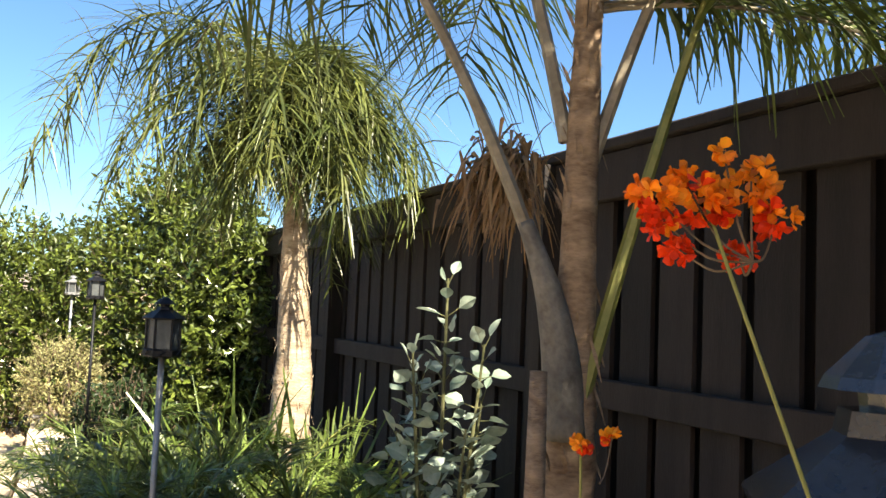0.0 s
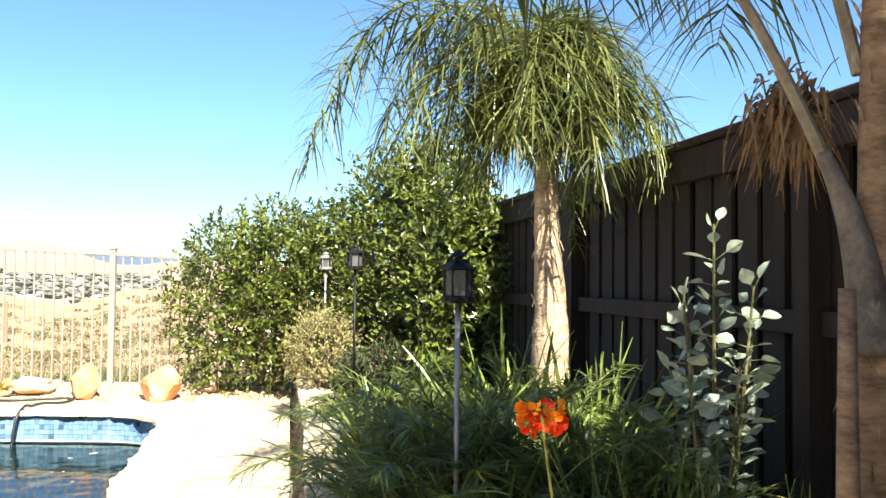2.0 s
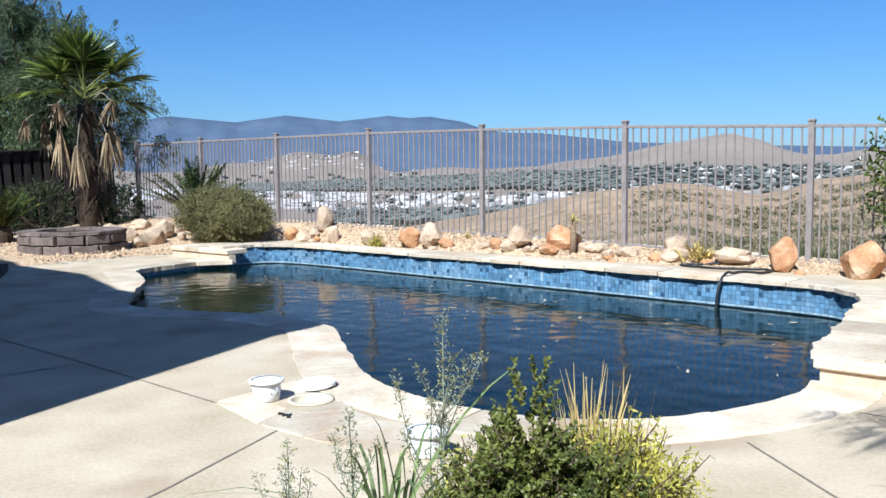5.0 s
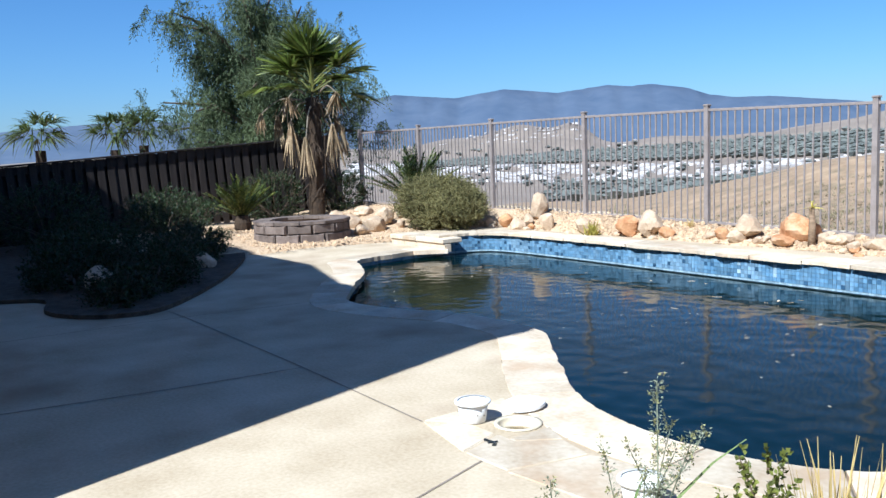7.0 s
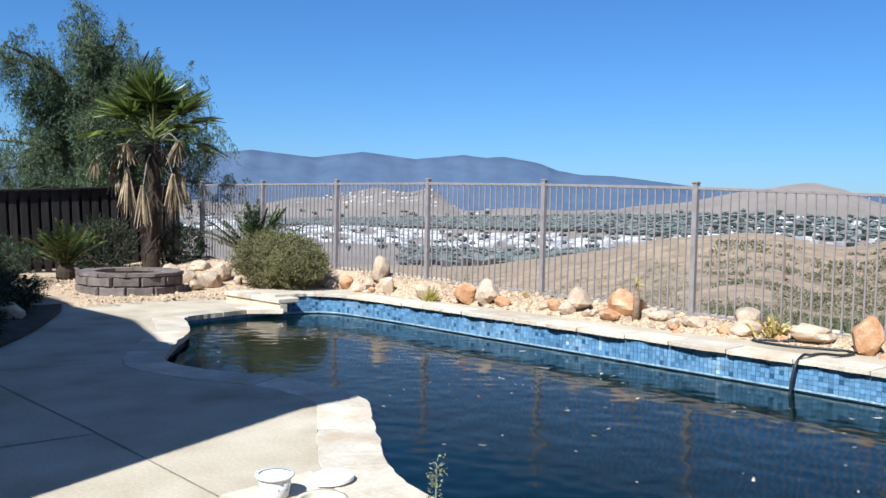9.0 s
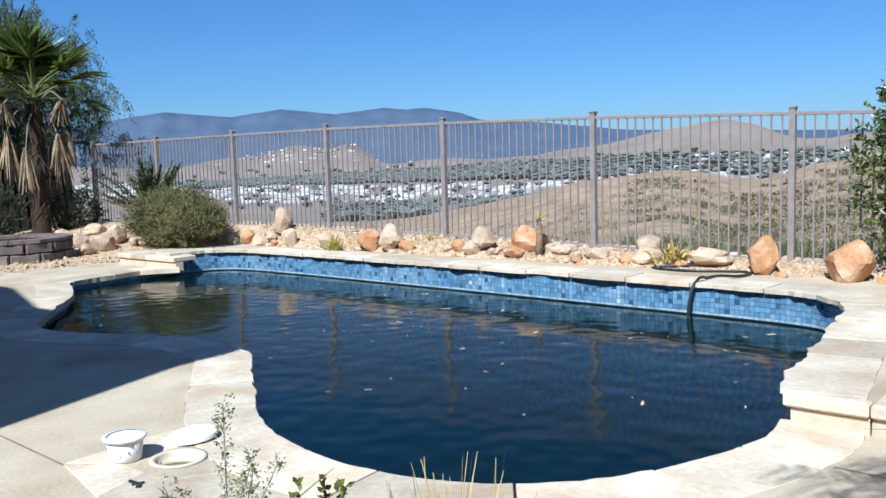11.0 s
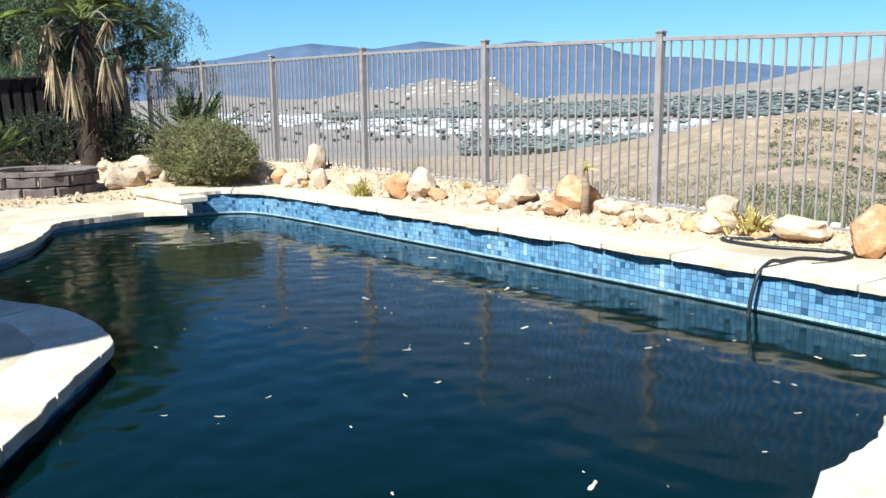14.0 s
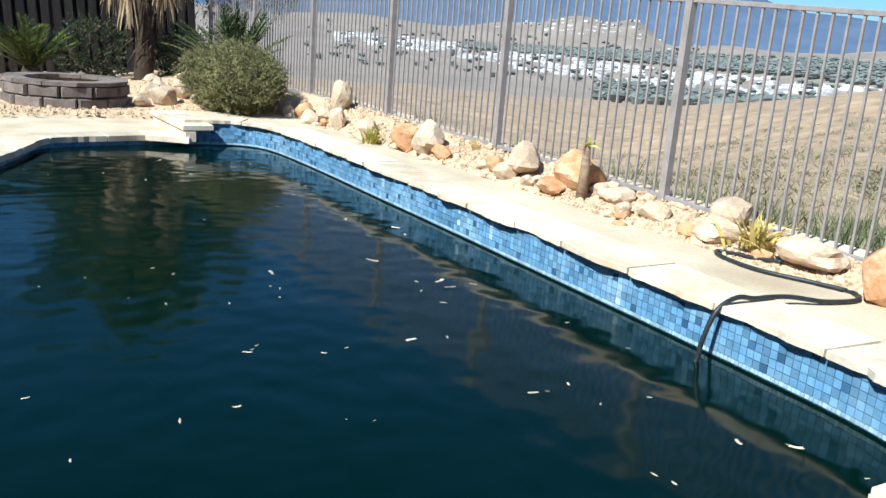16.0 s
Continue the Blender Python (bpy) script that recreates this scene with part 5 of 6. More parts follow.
p2, inv2, rng2 = palm("queen_palm", (4.6, -2.28, 0.2), 82, "young feather palm with split grey petioles beside the fence",
                      [(4.63, -2.28, 0.15, 0.07), (4.635, -2.28, 0.8, 0.06), (4.64, -2.28, 1.3, 0.056), (4.645, -2.28, 1.6, 0.045), (4.65, -2.28, 2.0, 0.034), (4.66, -2.28, 2.5, 0.028)], F2, PETIOLE, 0.42, 50, 0.012, 0.016, 0.6, BARK_BROWN, green=(1,))
wpart("leaf_sheath", Shape().tube(catmull([(4.618, -2.30, 1.36), (4.606, -2.305, 1.49), (4.582, -2.30, 1.62), (4.552, -2.29, 1.72), (4.522, -2.28, 1.80)], 4), np.interp(np.linspace(0, 4, 17), range(5), (0.046, 0.042, 0.032, 0.022, 0.016)), 12), SHEATH, p2, inv2, "smooth blue-grey leaf sheath", True)
wpart("cut_stub", Shape().tube([(4.525, -2.36, 0.5), (4.52, -2.375, 1.1), (4.516, -2.384, 1.50)], [0.028, 0.024, 0.018], 8), BARK_BROWN, p2, inv2, "brown split dead leaf base", True)
dead = Shape()
nb = 420
dead.blades(np.array((4.57, -2.04, 1.94)) + rng2.normal(0, 0.04, (nb, 3)), np.c_[rng2.normal(-0.1, 0.5, nb), rng2.normal(0.05, 0.5, nb), rng2.normal(0.3, 0.3, nb)], rng2.uniform(0.05, 0.125, nb), 0.012, 1.5, 4, rng2)
wpart("dead_frond", dead, FROND_DRY, p2, inv2, "dry brown hanging frond")


def milkweed():
    at = (4.76, -1.12, 0.42)
    rng = np.random.default_rng(91)
    ob, inv = plant("milkweed", at, "tall pale-leaved milkweed against the dark fence", "plant")
    ring = [(0, 0, 0), (0.28, 0.30, 0.05), (0.55, 0.36, 0.06), (0.82, 0.2, 0.03), (1.0, 0, -0.06), (0.82, -0.2, 0.03), (0.55, -0.36, 0.06), (0.28, -0.30, 0.05), (0.5, 0, -0.05)]
    for dx, dy, top in ((0.0, 0.0, 1.72), (-0.13, -0.05, 1.46), (0.12, -0.06, 1.5), (-0.06, 0.08, 1.34), (0.15, 0.02, 1.3), (-0.16, 0.0, 1.2), (0.05, -0.1, 1.22)):
        pts = np.array([(at[0] + dx * s ** 0.7, at[1] + dy * s ** 0.7, at[2] + (top - at[2]) * s) for s in np.linspace(0, 1, 7)])
        st, lv = Shape().tube(pts, np.linspace(0.011, 0.004, 7), 6), Shape()
        z, k = 0.62 + 0.1 * rng.random(), rng.uniform(0, 6)
        while z < top + 0.02:
            s = min(1.0, (z - at[2]) / (top - at[2]))
            p = np.array([np.interp(s, np.linspace(0, 1, 7), pts[:, j]) for j in range(3)])
            k += 1.57 + rng.normal(0, 0.3)
            for g in (0, math.pi):
                way = np.array((math.cos(k + g), math.sin(k + g), rng.uniform(0.1, 0.9) if z < top - 0.06 else 2.0))
                way /= np.linalg.norm(way)
                foot = p + way * rng.uniform(0.015, 0.06)
                st.tube([p, foot], [0.0022, 0.0018], 4, False)
                side = np.cross(way, (0, 0, 1.0))
                side /= np.linalg.norm(side) + 1e-9
                side = side * math.cos(0.5 * g) + rng.normal(0, 0.35, 3)
                side -= way * (side @ way)
                side /= np.linalg.norm(side)
                up, size = np.cross(side, way), rng.uniform(0.05, 0.105) * (0.85 if z > top - 0.1 else 1)
                droop = np.array((0, 0, -0.25 * size * rng.random()))
                lv.add([foot + size * (a * way + b * side + c * up) + droop * a * a for a, b, c in ring], [(i, (i + 1) % 8, 8) for i in range(8)])
            z += rng.uniform(0.035, 0.06)
        stem = wpart("stem", st, SAGE, ob, inv)
        part("leaves", lv, MILKY, stem)


milkweed()


def fan_palm():
    at = (-13.0, 4.8, 0.25)
    rng = np.random.default_rng(95)
    ob, inv = plant("fan_palm", at, "short fan palm with a shaggy skirt of dry leaves", "palm tree")
    pts = catmull([(at[0], at[1], 0.1), (at[0], at[1] + 0.03, 1.0), (at[0] - 0.02, at[1] + 0.05, 2.7)], 6)
    wpart("trunk", Shape().tube(pts, np.linspace(0.18, 0.15, len(pts)), 12), BARK_DARK, ob, inv, "", True)
    top = np.array((at[0], at[1] + 0.05, 2.8))
    across = np.array((0.43, 0.9, 0.0))
    toward = np.array((0.9, -0.43, 0.0))

    def fan(name, start, way, stalk, size, spread, n, wide, droop, mat, stalk_mat, rough, label=""):
        """One fan: a stalk from start along way, and blades that spread in one plane."""
        d = np.array(way, float)
        d /= np.linalg.norm(d)
        hub = start + d * stalk
        side = np.cross(d, (0, 0, 1.0) if abs(d[2]) < 0.9 else toward)
        side /= np.linalg.norm(side) + 1e-9
        a = np.linspace(-spread, spread, n)
        ways = np.cos(a)[:, None] * d + np.sin(a)[:, None] * side + rng.normal(0, rough, (n, 3))
        ln = size * (0.72 + 0.28 * np.cos(a)) * rng.uniform(0.85, 1.1, n)
        lf = wpart(name, Shape().blades(np.repeat(hub[None], n, 0), ways, ln, wide, droop, 3, rng), mat, ob, inv, label)
        part("leaf_stalk", Shape().tube([start, (start + hub) / 2 + np.array((0, 0, 0.03)), hub], [0.02, 0.014, 0.01], 5), stalk_mat, lf)

    for i in range(17):
        az, el = i * 2.4 + rng.normal(0, 0.2), radians(rng.uniform(32, 86))
        fan("fan_leaf", top + np.array((0, 0, rng.uniform(-0.05, 0.2))), (math.cos(az) * math.cos(el), math.sin(az) * math.cos(el), math.sin(el)), rng.uniform(0.45, 0.7), 0.78, 1.6, 26, 0.10, 0.12, FAN, PETIOLE_GREEN, 0.06)
    for u, v, z, stalk in ((-1.0, 0.3, 0.12, 0.85), (1.0, 0.2, 0.52, 0.8), (1.0, -0.2, -0.02, 0.85), (-0.9, 0.5, 0.6, 0.7), (0.5, 1.0, 0.35, 0.7), (-0.4, -1.0, 0.3, 0.7)):
        fan("fan_leaf", top.copy(), across * u + toward * v + np.array((0, 0, z)), stalk, 0.74, 1.0, 22, 0.09, 0.3, FAN, PETIOLE_GREEN, 0.07)
    for u, v, z, size, spread in ((-0.52, 0.30, -0.12, 0.50, 0.75), (0.46, 0.34, -0.02, 0.52, 0.7), (-0.50, 0.30, -0.62, 0.85, 0.24), (-0.20, 0.42, -0.95, 0.80, 0.2), (0.36, 0.36, -0.70, 0.85, 0.26), (0.58, 0.20, -0.75, 0.62, 0.2),
                                  (-1.1, 0.0, -0.42, 0.45, 0.4), (-0.75, -0.3, -0.45, 0.6, 0.25), (0.5, -0.4, -0.5, 0.7, 0.3)):
        hub = top + across * u + toward * v + np.array((0, 0, z))
        start = top + (across * u + toward * v) * 0.3 + np.array((0, 0, max(-0.35, z * 0.3)))
        n = 20
        a = np.linspace(-spread, spread, n)
        ways = np.c_[np.sin(a)[:, None] * across[None] + 0.10 * toward[None]]
        ways[:, 2] = -np.cos(a)
        ways += rng.normal(0, 0.07, (n, 3))
        lf = wpart("dead_leaf", Shape().blades(np.repeat(hub[None], n, 0) + rng.normal(0, 0.015, (n, 3)), ways, size * rng.uniform(0.6, 1.0, n), 0.06, 0.2, 3, rng), FAN_DRY, ob, inv, "dry tan hanging fan leaf")
        part("leaf_stalk", Shape().tube(catmull([start, (start + hub) / 2 + np.array((0, 0, 0.14)), hub], 4), np.linspace(0.02, 0.011, 9), 5), PETIOLE, lf)
    sk = 260
    wpart("skirt", Shape().blades(top + np.c_[rng.normal(0, 0.15, (sk, 2)), rng.uniform(-2.3, 0.05, sk)], np.c_[rng.normal(0, 0.8, (sk, 2)), -np.ones(sk)], rng.uniform(0.18, 0.4, sk), 0.03, 0.3, 2, rng), BARK_DARK, ob, inv, "matted dark leaf skirt")


fan_palm()
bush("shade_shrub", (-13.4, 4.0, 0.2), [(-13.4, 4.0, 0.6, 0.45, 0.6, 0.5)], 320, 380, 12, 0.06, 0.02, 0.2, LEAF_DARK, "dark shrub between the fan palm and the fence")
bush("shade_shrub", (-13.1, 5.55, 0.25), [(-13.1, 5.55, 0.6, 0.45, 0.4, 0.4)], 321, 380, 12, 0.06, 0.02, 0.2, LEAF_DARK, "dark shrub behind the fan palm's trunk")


def sago(at, seed, scale, label, pale=9):
    rng = np.random.default_rng(seed)
    ob, inv = plant("sago_palm", at, label, "cycad")
    wpart("trunk", Shape().turned([(0.16, -0.05), (0.17, 0.12), (0.12, 0.25), (0.02, 0.28)], 12, at), BARK_DARK, ob, inv)
    for i in range(42):
        az = i * 2.4
        el = rng.uniform(28, 88)
        sh = (Shape(), Shape())
        frond(sh, rng, (at[0], at[1], at[2] + 0.2), (math.cos(az), math.sin(az)), scale * rng.uniform(0.5, 0.68), el, 0.16, 0.10 * scale, 40, 0.1, 0.01, 0.02, 0.03, 0.08)
        fr = wpart("frond", sh[1], SHRUB if i % 9 >= pale else LEAF_DARK if i % 2 else FROND, ob, inv)
        part("rib", sh[0], PETIOLE_GREEN, fr)


sago((-12.5, 2.9, 0.12), 96, 1.6, "dark green sago palm beside the fire pit", 5)
sago((-10.3, 5.5, 0.3), 97, 2.0, "dark sago palm behind the rounded bush")


def pepper_tree():
    at = (-17.5, 5.6, -0.5)
    rng = np.random.default_rng(98)
    ob, inv = plant("pepper_tree", at, "large weeping pepper tree behind the fence", "tree")
    tr = Shape()
    tr.tube(catmull([at, (-17.4, 5.5, 0.8), (-17.2, 5.6, 1.9), (-17.0, 5.5, 3.6)], 5), np.linspace(0.26, 0.13, 16), 10)
    tips = []
    for i in range(60):
        a, e = rng.uniform(0, 6.28), rng.uniform(0.0, 1.35)
        L = rng.uniform(1.4, 2.9)
        p0 = np.array((-17.1, 5.95 - 0.5 * (i % 2), rng.uniform(1.2, 3.7)))
        d = np.array((math.cos(a) * math.cos(e), math.sin(a) * math.cos(e) * 1.1, math.sin(e)))
        p1 = p0 + d * L * 0.55 + rng.normal(0, 0.1, 3)
        p2 = p0 + d * L + np.array((0, 0, -0.1 * L))
        tr.tube(catmull([p0, p1, p2], 4), np.linspace(0.075, 0.015, 9), 6, False)
        tips += [p1 + (p2 - p1) * t for t in (0.0, 0.3, 0.65, 1.0)]
    wpart("trunk", tr, TWIG, ob, inv)
    la, lw = [], []
    for p in tips:
        for _ in range(9):  # hanging sprays, each a tress of narrow leaflets
            b = p + rng.normal(0, 0.24, 3)
            g = np.array((*rng.normal(0, 0.35, 2), rng.uniform(-0.5, 0.25)))
            L = rng.uniform(0.35, 0.8)
            for _ in range(5):
                c, h = b + rng.normal(0, 0.06, 3), g + rng.normal(0, 0.16, 3)
                for s in np.linspace(0, 1, 17):
                    la.append(c + h * L * s - np.array((0, 0, 0.75 * L * s * s)))
                    lw.append(rng.normal(0, 0.7, 3) + (0, 0, -0.8))
    wpart("crown", Shape().leaves(np.array(la), np.array(lw), 0.095, 0.020, rng), PEPPER, ob, inv)


pepper_tree()


def cycad(at, seed, n, length):
    rng = np.random.default_rng(seed)
    ob, inv = plant("feather_shrub", at, "low feather-leaved palm shrub in the planter", "cycad")
    for i in range(n):
        sh = (Shape(), Shape())
        az = i * 2.4 + rng.normal(0, 0.2)
        frond(sh, rng, (at[0], at[1], at[2] + 0.05), (math.cos(az), math.sin(az)), length * rng.uniform(0.7, 1.1), rng.uniform(48, 85), rng.uniform(0.45, 0.8), 0.22, 40, 0.15, 0.006, 0.010, 0.3)
        fr = wpart("frond", sh[1], FROND if i % 3 else GRASS, ob, inv)
        part("rib", sh[0], PETIOLE_GREEN, fr)


for i, (x, y) in enumerate(((3.80, -0.95), (4.15, -0.75), (3.95, -0.15), (3.7, 0.35), (4.4, -1.1))):
    cycad((x, y, soil_height(x, y)), 170 + i, 24, 1.3)


def far_palm(x, y, h, seed):
    rng = np.random.default_rng(seed)
    z0 = terrain(x, y)
    at = (x, y, z0)
    ob, inv = plant("distant_palm", at, "distant palm beyond the neighbour's fence", "palm tree")
    wpart("trunk", Shape().tube([(x, y, z0 - 0.5), (x, y, h - 0.3)], [0.18, 0.14], 8), BARK_DARK, ob, inv)
    n = 26
    a = np.arange(n) * 2.4
    el = rng.uniform(0.0, 1.3, n)
    w = np.c_[np.cos(a) * np.cos(el), np.sin(a) * np.cos(el), np.sin(el)]
    sh = Shape()
    for d, L in zip(w, rng.uniform(0.8, 1.2, n)):
        hub = np.array((x, y, h)) + d * L * 0.5
        sh.blades(np.repeat(hub[None], 16, 0), d + rng.normal(0, 0.4, (16, 3)), rng.uniform(0.4, 0.7, 16), 0.05, 0.5, 2, rng)
    wpart("crown", sh, FROND, ob, inv)


far_palm(-22.0, 3.2, 2.15, 101)
far_palm(-21.8, 3.95, 2.25, 102)
far_palm(-22.4, 1.3, 2.2, 103)

# ---- unseen tree, added beside the house wing to shade the bed ----
bush("added_shade_tree", (5.35, -4.75, 0.0), [(4.78, -4.70, 4.5, 0.34, 0.4, 0.38), (4.95, -4.64, 4.55, 0.3, 0.35, 0.36), (5.05, -4.66, 3.6, 0.5, 0.32, 0.42), (5.42, -4.7, 4.0, 0.3, 0.3, 0.36)], 310, 1300, 12, 0.07, 0.03, 0.2, LEAF, "unseen leafy tree added to shade the bed", "tree", limbs=16)

# ---- flowers near the start ----


def flower_plant(base, heads, seed, label, size=1.0):
    rng = np.random.default_rng(seed)
    ob, inv = plant("flowering_shrub", base, label, "flower")
    for i, (x, y, z, r) in enumerate(heads):
        root = base if i == 0 else (heads[0][0] + 0.02, heads[0][1] - 0.01, heads[0][2] - 0.07 * size)
        st = Shape().tube(catmull([root, ((root[0] + x) / 2, (root[1] + y) / 2, (root[2] + z) / 2 - 0.02 * size), (x, y, z)], 5), np.linspace(0.005, 0.0025, 11) * size if i == 0 else np.linspace(0.002, 0.0012, 11) * size, 6)
        stem = wpart("stem", st, PETIOLE_GREEN if i < 1 else TWIG, ob, inv)
        n = int(3 + r / size * 420)
        for q in range(n):
            d = rng.normal(0, 1, 3)
            d /= np.linalg.norm(d)
            c = np.array((x, y, z)) + d * r * rng.uniform(0.45, 1.0) * np.array((1, 1, 0.8))
            red = c[2] + rng.normal(0, 0.02) * size < heads[0][2] - 0.015 * size if len(heads) > 3 else d[2] < -0.35 or rng.random() < 0.15
            b = link("blossom", BLOSSOMS[1 if red else 0][q % 5], RED if red else ORANGE, stem, "deep red blossom" if red else "bright orange blossom")
            b.location = c
            s = size * min(0.9, max(0.5, r / size * 14))
            b.rotation_euler, b.scale = Vector(d).to_track_quat("Z", "Y").to_euler(), (s, s, s)


def blossom_mesh(seed):
    rng = np.random.default_rng(seed)
    a = np.arange(5) * 1.257 + rng.normal(0, 0.2, 5)
    return Shape().petals(rng.normal(0, 0.003, (5, 3)), np.c_[np.cos(a), np.sin(a), rng.uniform(0.2, 1.0, 5)], 0.03, rng).mesh("blossom")


BLOSSOMS = [[blossom_mesh(500 + 10 * k + i) for i in range(5)] for k in range(2)]
flower_plant((4.50, -3.88, 0.1), [(4.056, -3.536, 1.666, 0.0154), (4.032, -3.528, 1.670, 0.0116), (4.047, -3.534, 1.674, 0.0116), (4.062, -3.541, 1.692, 0.0031), (4.076, -3.544, 1.678, 0.0131), (4.088, -3.548, 1.660, 0.0108), (4.044, -3.531, 1.644, 0.0069), (4.073, -3.540, 1.641, 0.0069), (4.037, -3.529, 1.657, 0.0100)], 111, "orange flowering shrub beside the palm", 0.39)
flower_plant((4.05, -2.35, 0.1), [(3.84, -2.56, 1.27, 0.04)], 112, "orange bloom on a thin stem over the bed")
flower_plant((4.352, -2.948, 0.1), [(4.277, -3.006, 1.463, 0.010), (4.322, -2.998, 1.469, 0.010)], 113, "small orange blooms in front of the palm's foot", 0.6)

# ---- boulders along the fence ----
LEFT_ROCKS = [(-8.05, 5.52, 0.21, 0.18, 0), (-7.75, 5.62, 0.26, 0.20, 1), (-7.30, 5.50, 0.26, 0.19, 0), (-7.24, 5.66, 0.20, 0.18, 0), (-7.20, 5.86, 0.26, 0.36, 0), (-6.72, 5.60, 0.22, 0.25, 0), (-5.92, 5.62, 0.25, 0.23, 0),
              (-5.02, 5.62, 0.29, 0.27, 1), (-4.70, 5.70, 0.34, 0.29, 0), (-4.38, 5.66, 0.20, 0.15, 1), (-3.52, 5.72, 0.21, 0.15, 1), (-3.22, 5.83, 0.36, 0.29, 0), (-3.27, 5.68, 0.26, 0.16, 0)]
RIGHT_ROCKS = [(-2.65, 5.72, 0.31, 0.12, 1), (-2.52, 5.88, 0.42, 0.34, 1), (-1.95, 5.87, 0.24, 0.12, 0), (-1.54, 5.78, 0.25, 0.13, 0), (-0.98, 5.98, 0.32, 0.24, 0), (-0.86, 5.78, 0.35, 0.16, 0),
               (-0.18, 5.82, 0.42, 0.19, 0), (0.44, 5.64, 0.32, 0.36, 1), (1.29, 5.55, 0.43, 0.36, 1), (-2.20, 5.98, 0.16, 0.08, 0), (-1.72, 5.66, 0.14, 0.07, 1), (1.75, 5.9, 0.22, 0.15, 0)]
for i, (x, y, w, h, rust) in enumerate(LEFT_ROCKS + RIGHT_ROCKS):
    z = gravel_height(x, y) - 0.01
    boulder("boulder", (x, y, z), (w, w * 0.85, h), ROCK_RUST if rust else ROCK_TAN, 200 + i, "rust-orange boulder in the gravel by the fence" if rust else "cream-tan boulder in the gravel by the fence", "boulders along the fence")
rr = random.Random(77)
for i, (x, y, w, h, rust) in enumerate(LEFT_ROCKS + RIGHT_ROCKS):
    for k in range(rr.choice([1, 2])):
        s = rr.uniform(0.09, 0.17)
        px, py = x + rr.choice([-1, 1]) * (w * 0.5 + s * 0.5), y - rr.uniform(-0.03, 0.16)
        boulder("small_rock", (px, py, gravel_height(px, py) - 0.01), (s, s * 0.8, s * 0.6), ROCK_RUST if rr.random() < 0.3 else ROCK_TAN, 400 + 3 * i + k, "small tan rock among the boulders", "small rocks along the fence")
PIT_ROCKS = [(-10.7, 4.35, 0.34, 0.24), (-10.2, 4.75, 0.42, 0.34), (-9.85, 4.3, 0.36, 0.3), (-9.75, 3.95, 0.28, 0.18), (-11.3, 4.6, 0.3, 0.2), (-10.9, 5.1, 0.3, 0.2), (-11.7, 5.2, 0.4, 0.22), (-9.6, 4.7, 0.2, 0.14), (-10.4, 5.3, 0.24, 0.16),
             (-12.0, 4.7, 0.3, 0.2), (-6.9, -1.2, 0.45, 0.3), (-8.0, 0.4, 0.35, 0.25), (-10.6, 1.2, 0.4, 0.25)]
for i, (x, y, w, h) in enumerate(PIT_ROCKS):
    z = -0.02 if x > -8.5 else gravel_height(x, y) - 0.02
    boulder("boulder", (x, y, z), (w, w * 0.85, h), ROCK_TAN, 240 + i, "pale boulder near the fire pit", "boulders near the fire pit")


def trunk_succulent():
    at = (-2.28, 5.72, 0.2)
    rng = np.random.default_rng(131)
    ob, inv = plant("trunk_succulent", at, "small grey thick-trunked succulent with a leafy top", "plant")
    wpart("trunk", Shape().tube([(at[0], at[1], 0.12), (at[0] + 0.01, at[1], 0.45), (at[0], at[1], 0.66)], [0.05, 0.042, 0.028], 10), BARK_BROWN, ob, inv, "grey warty trunk", True)
    wpart("leaves", Shape().blades(np.repeat([(at[0], at[1], 0.65)], 22, 0), np.c_[rng.normal(0, 0.8, (22, 2)), rng.uniform(0.2, 1, 22)], rng.uniform(0.08, 0.17, 22), 0.02, 0.3, 3, rng), YELLOWLEAF, ob, inv)


trunk_succulent()

# ---- fire pit ----


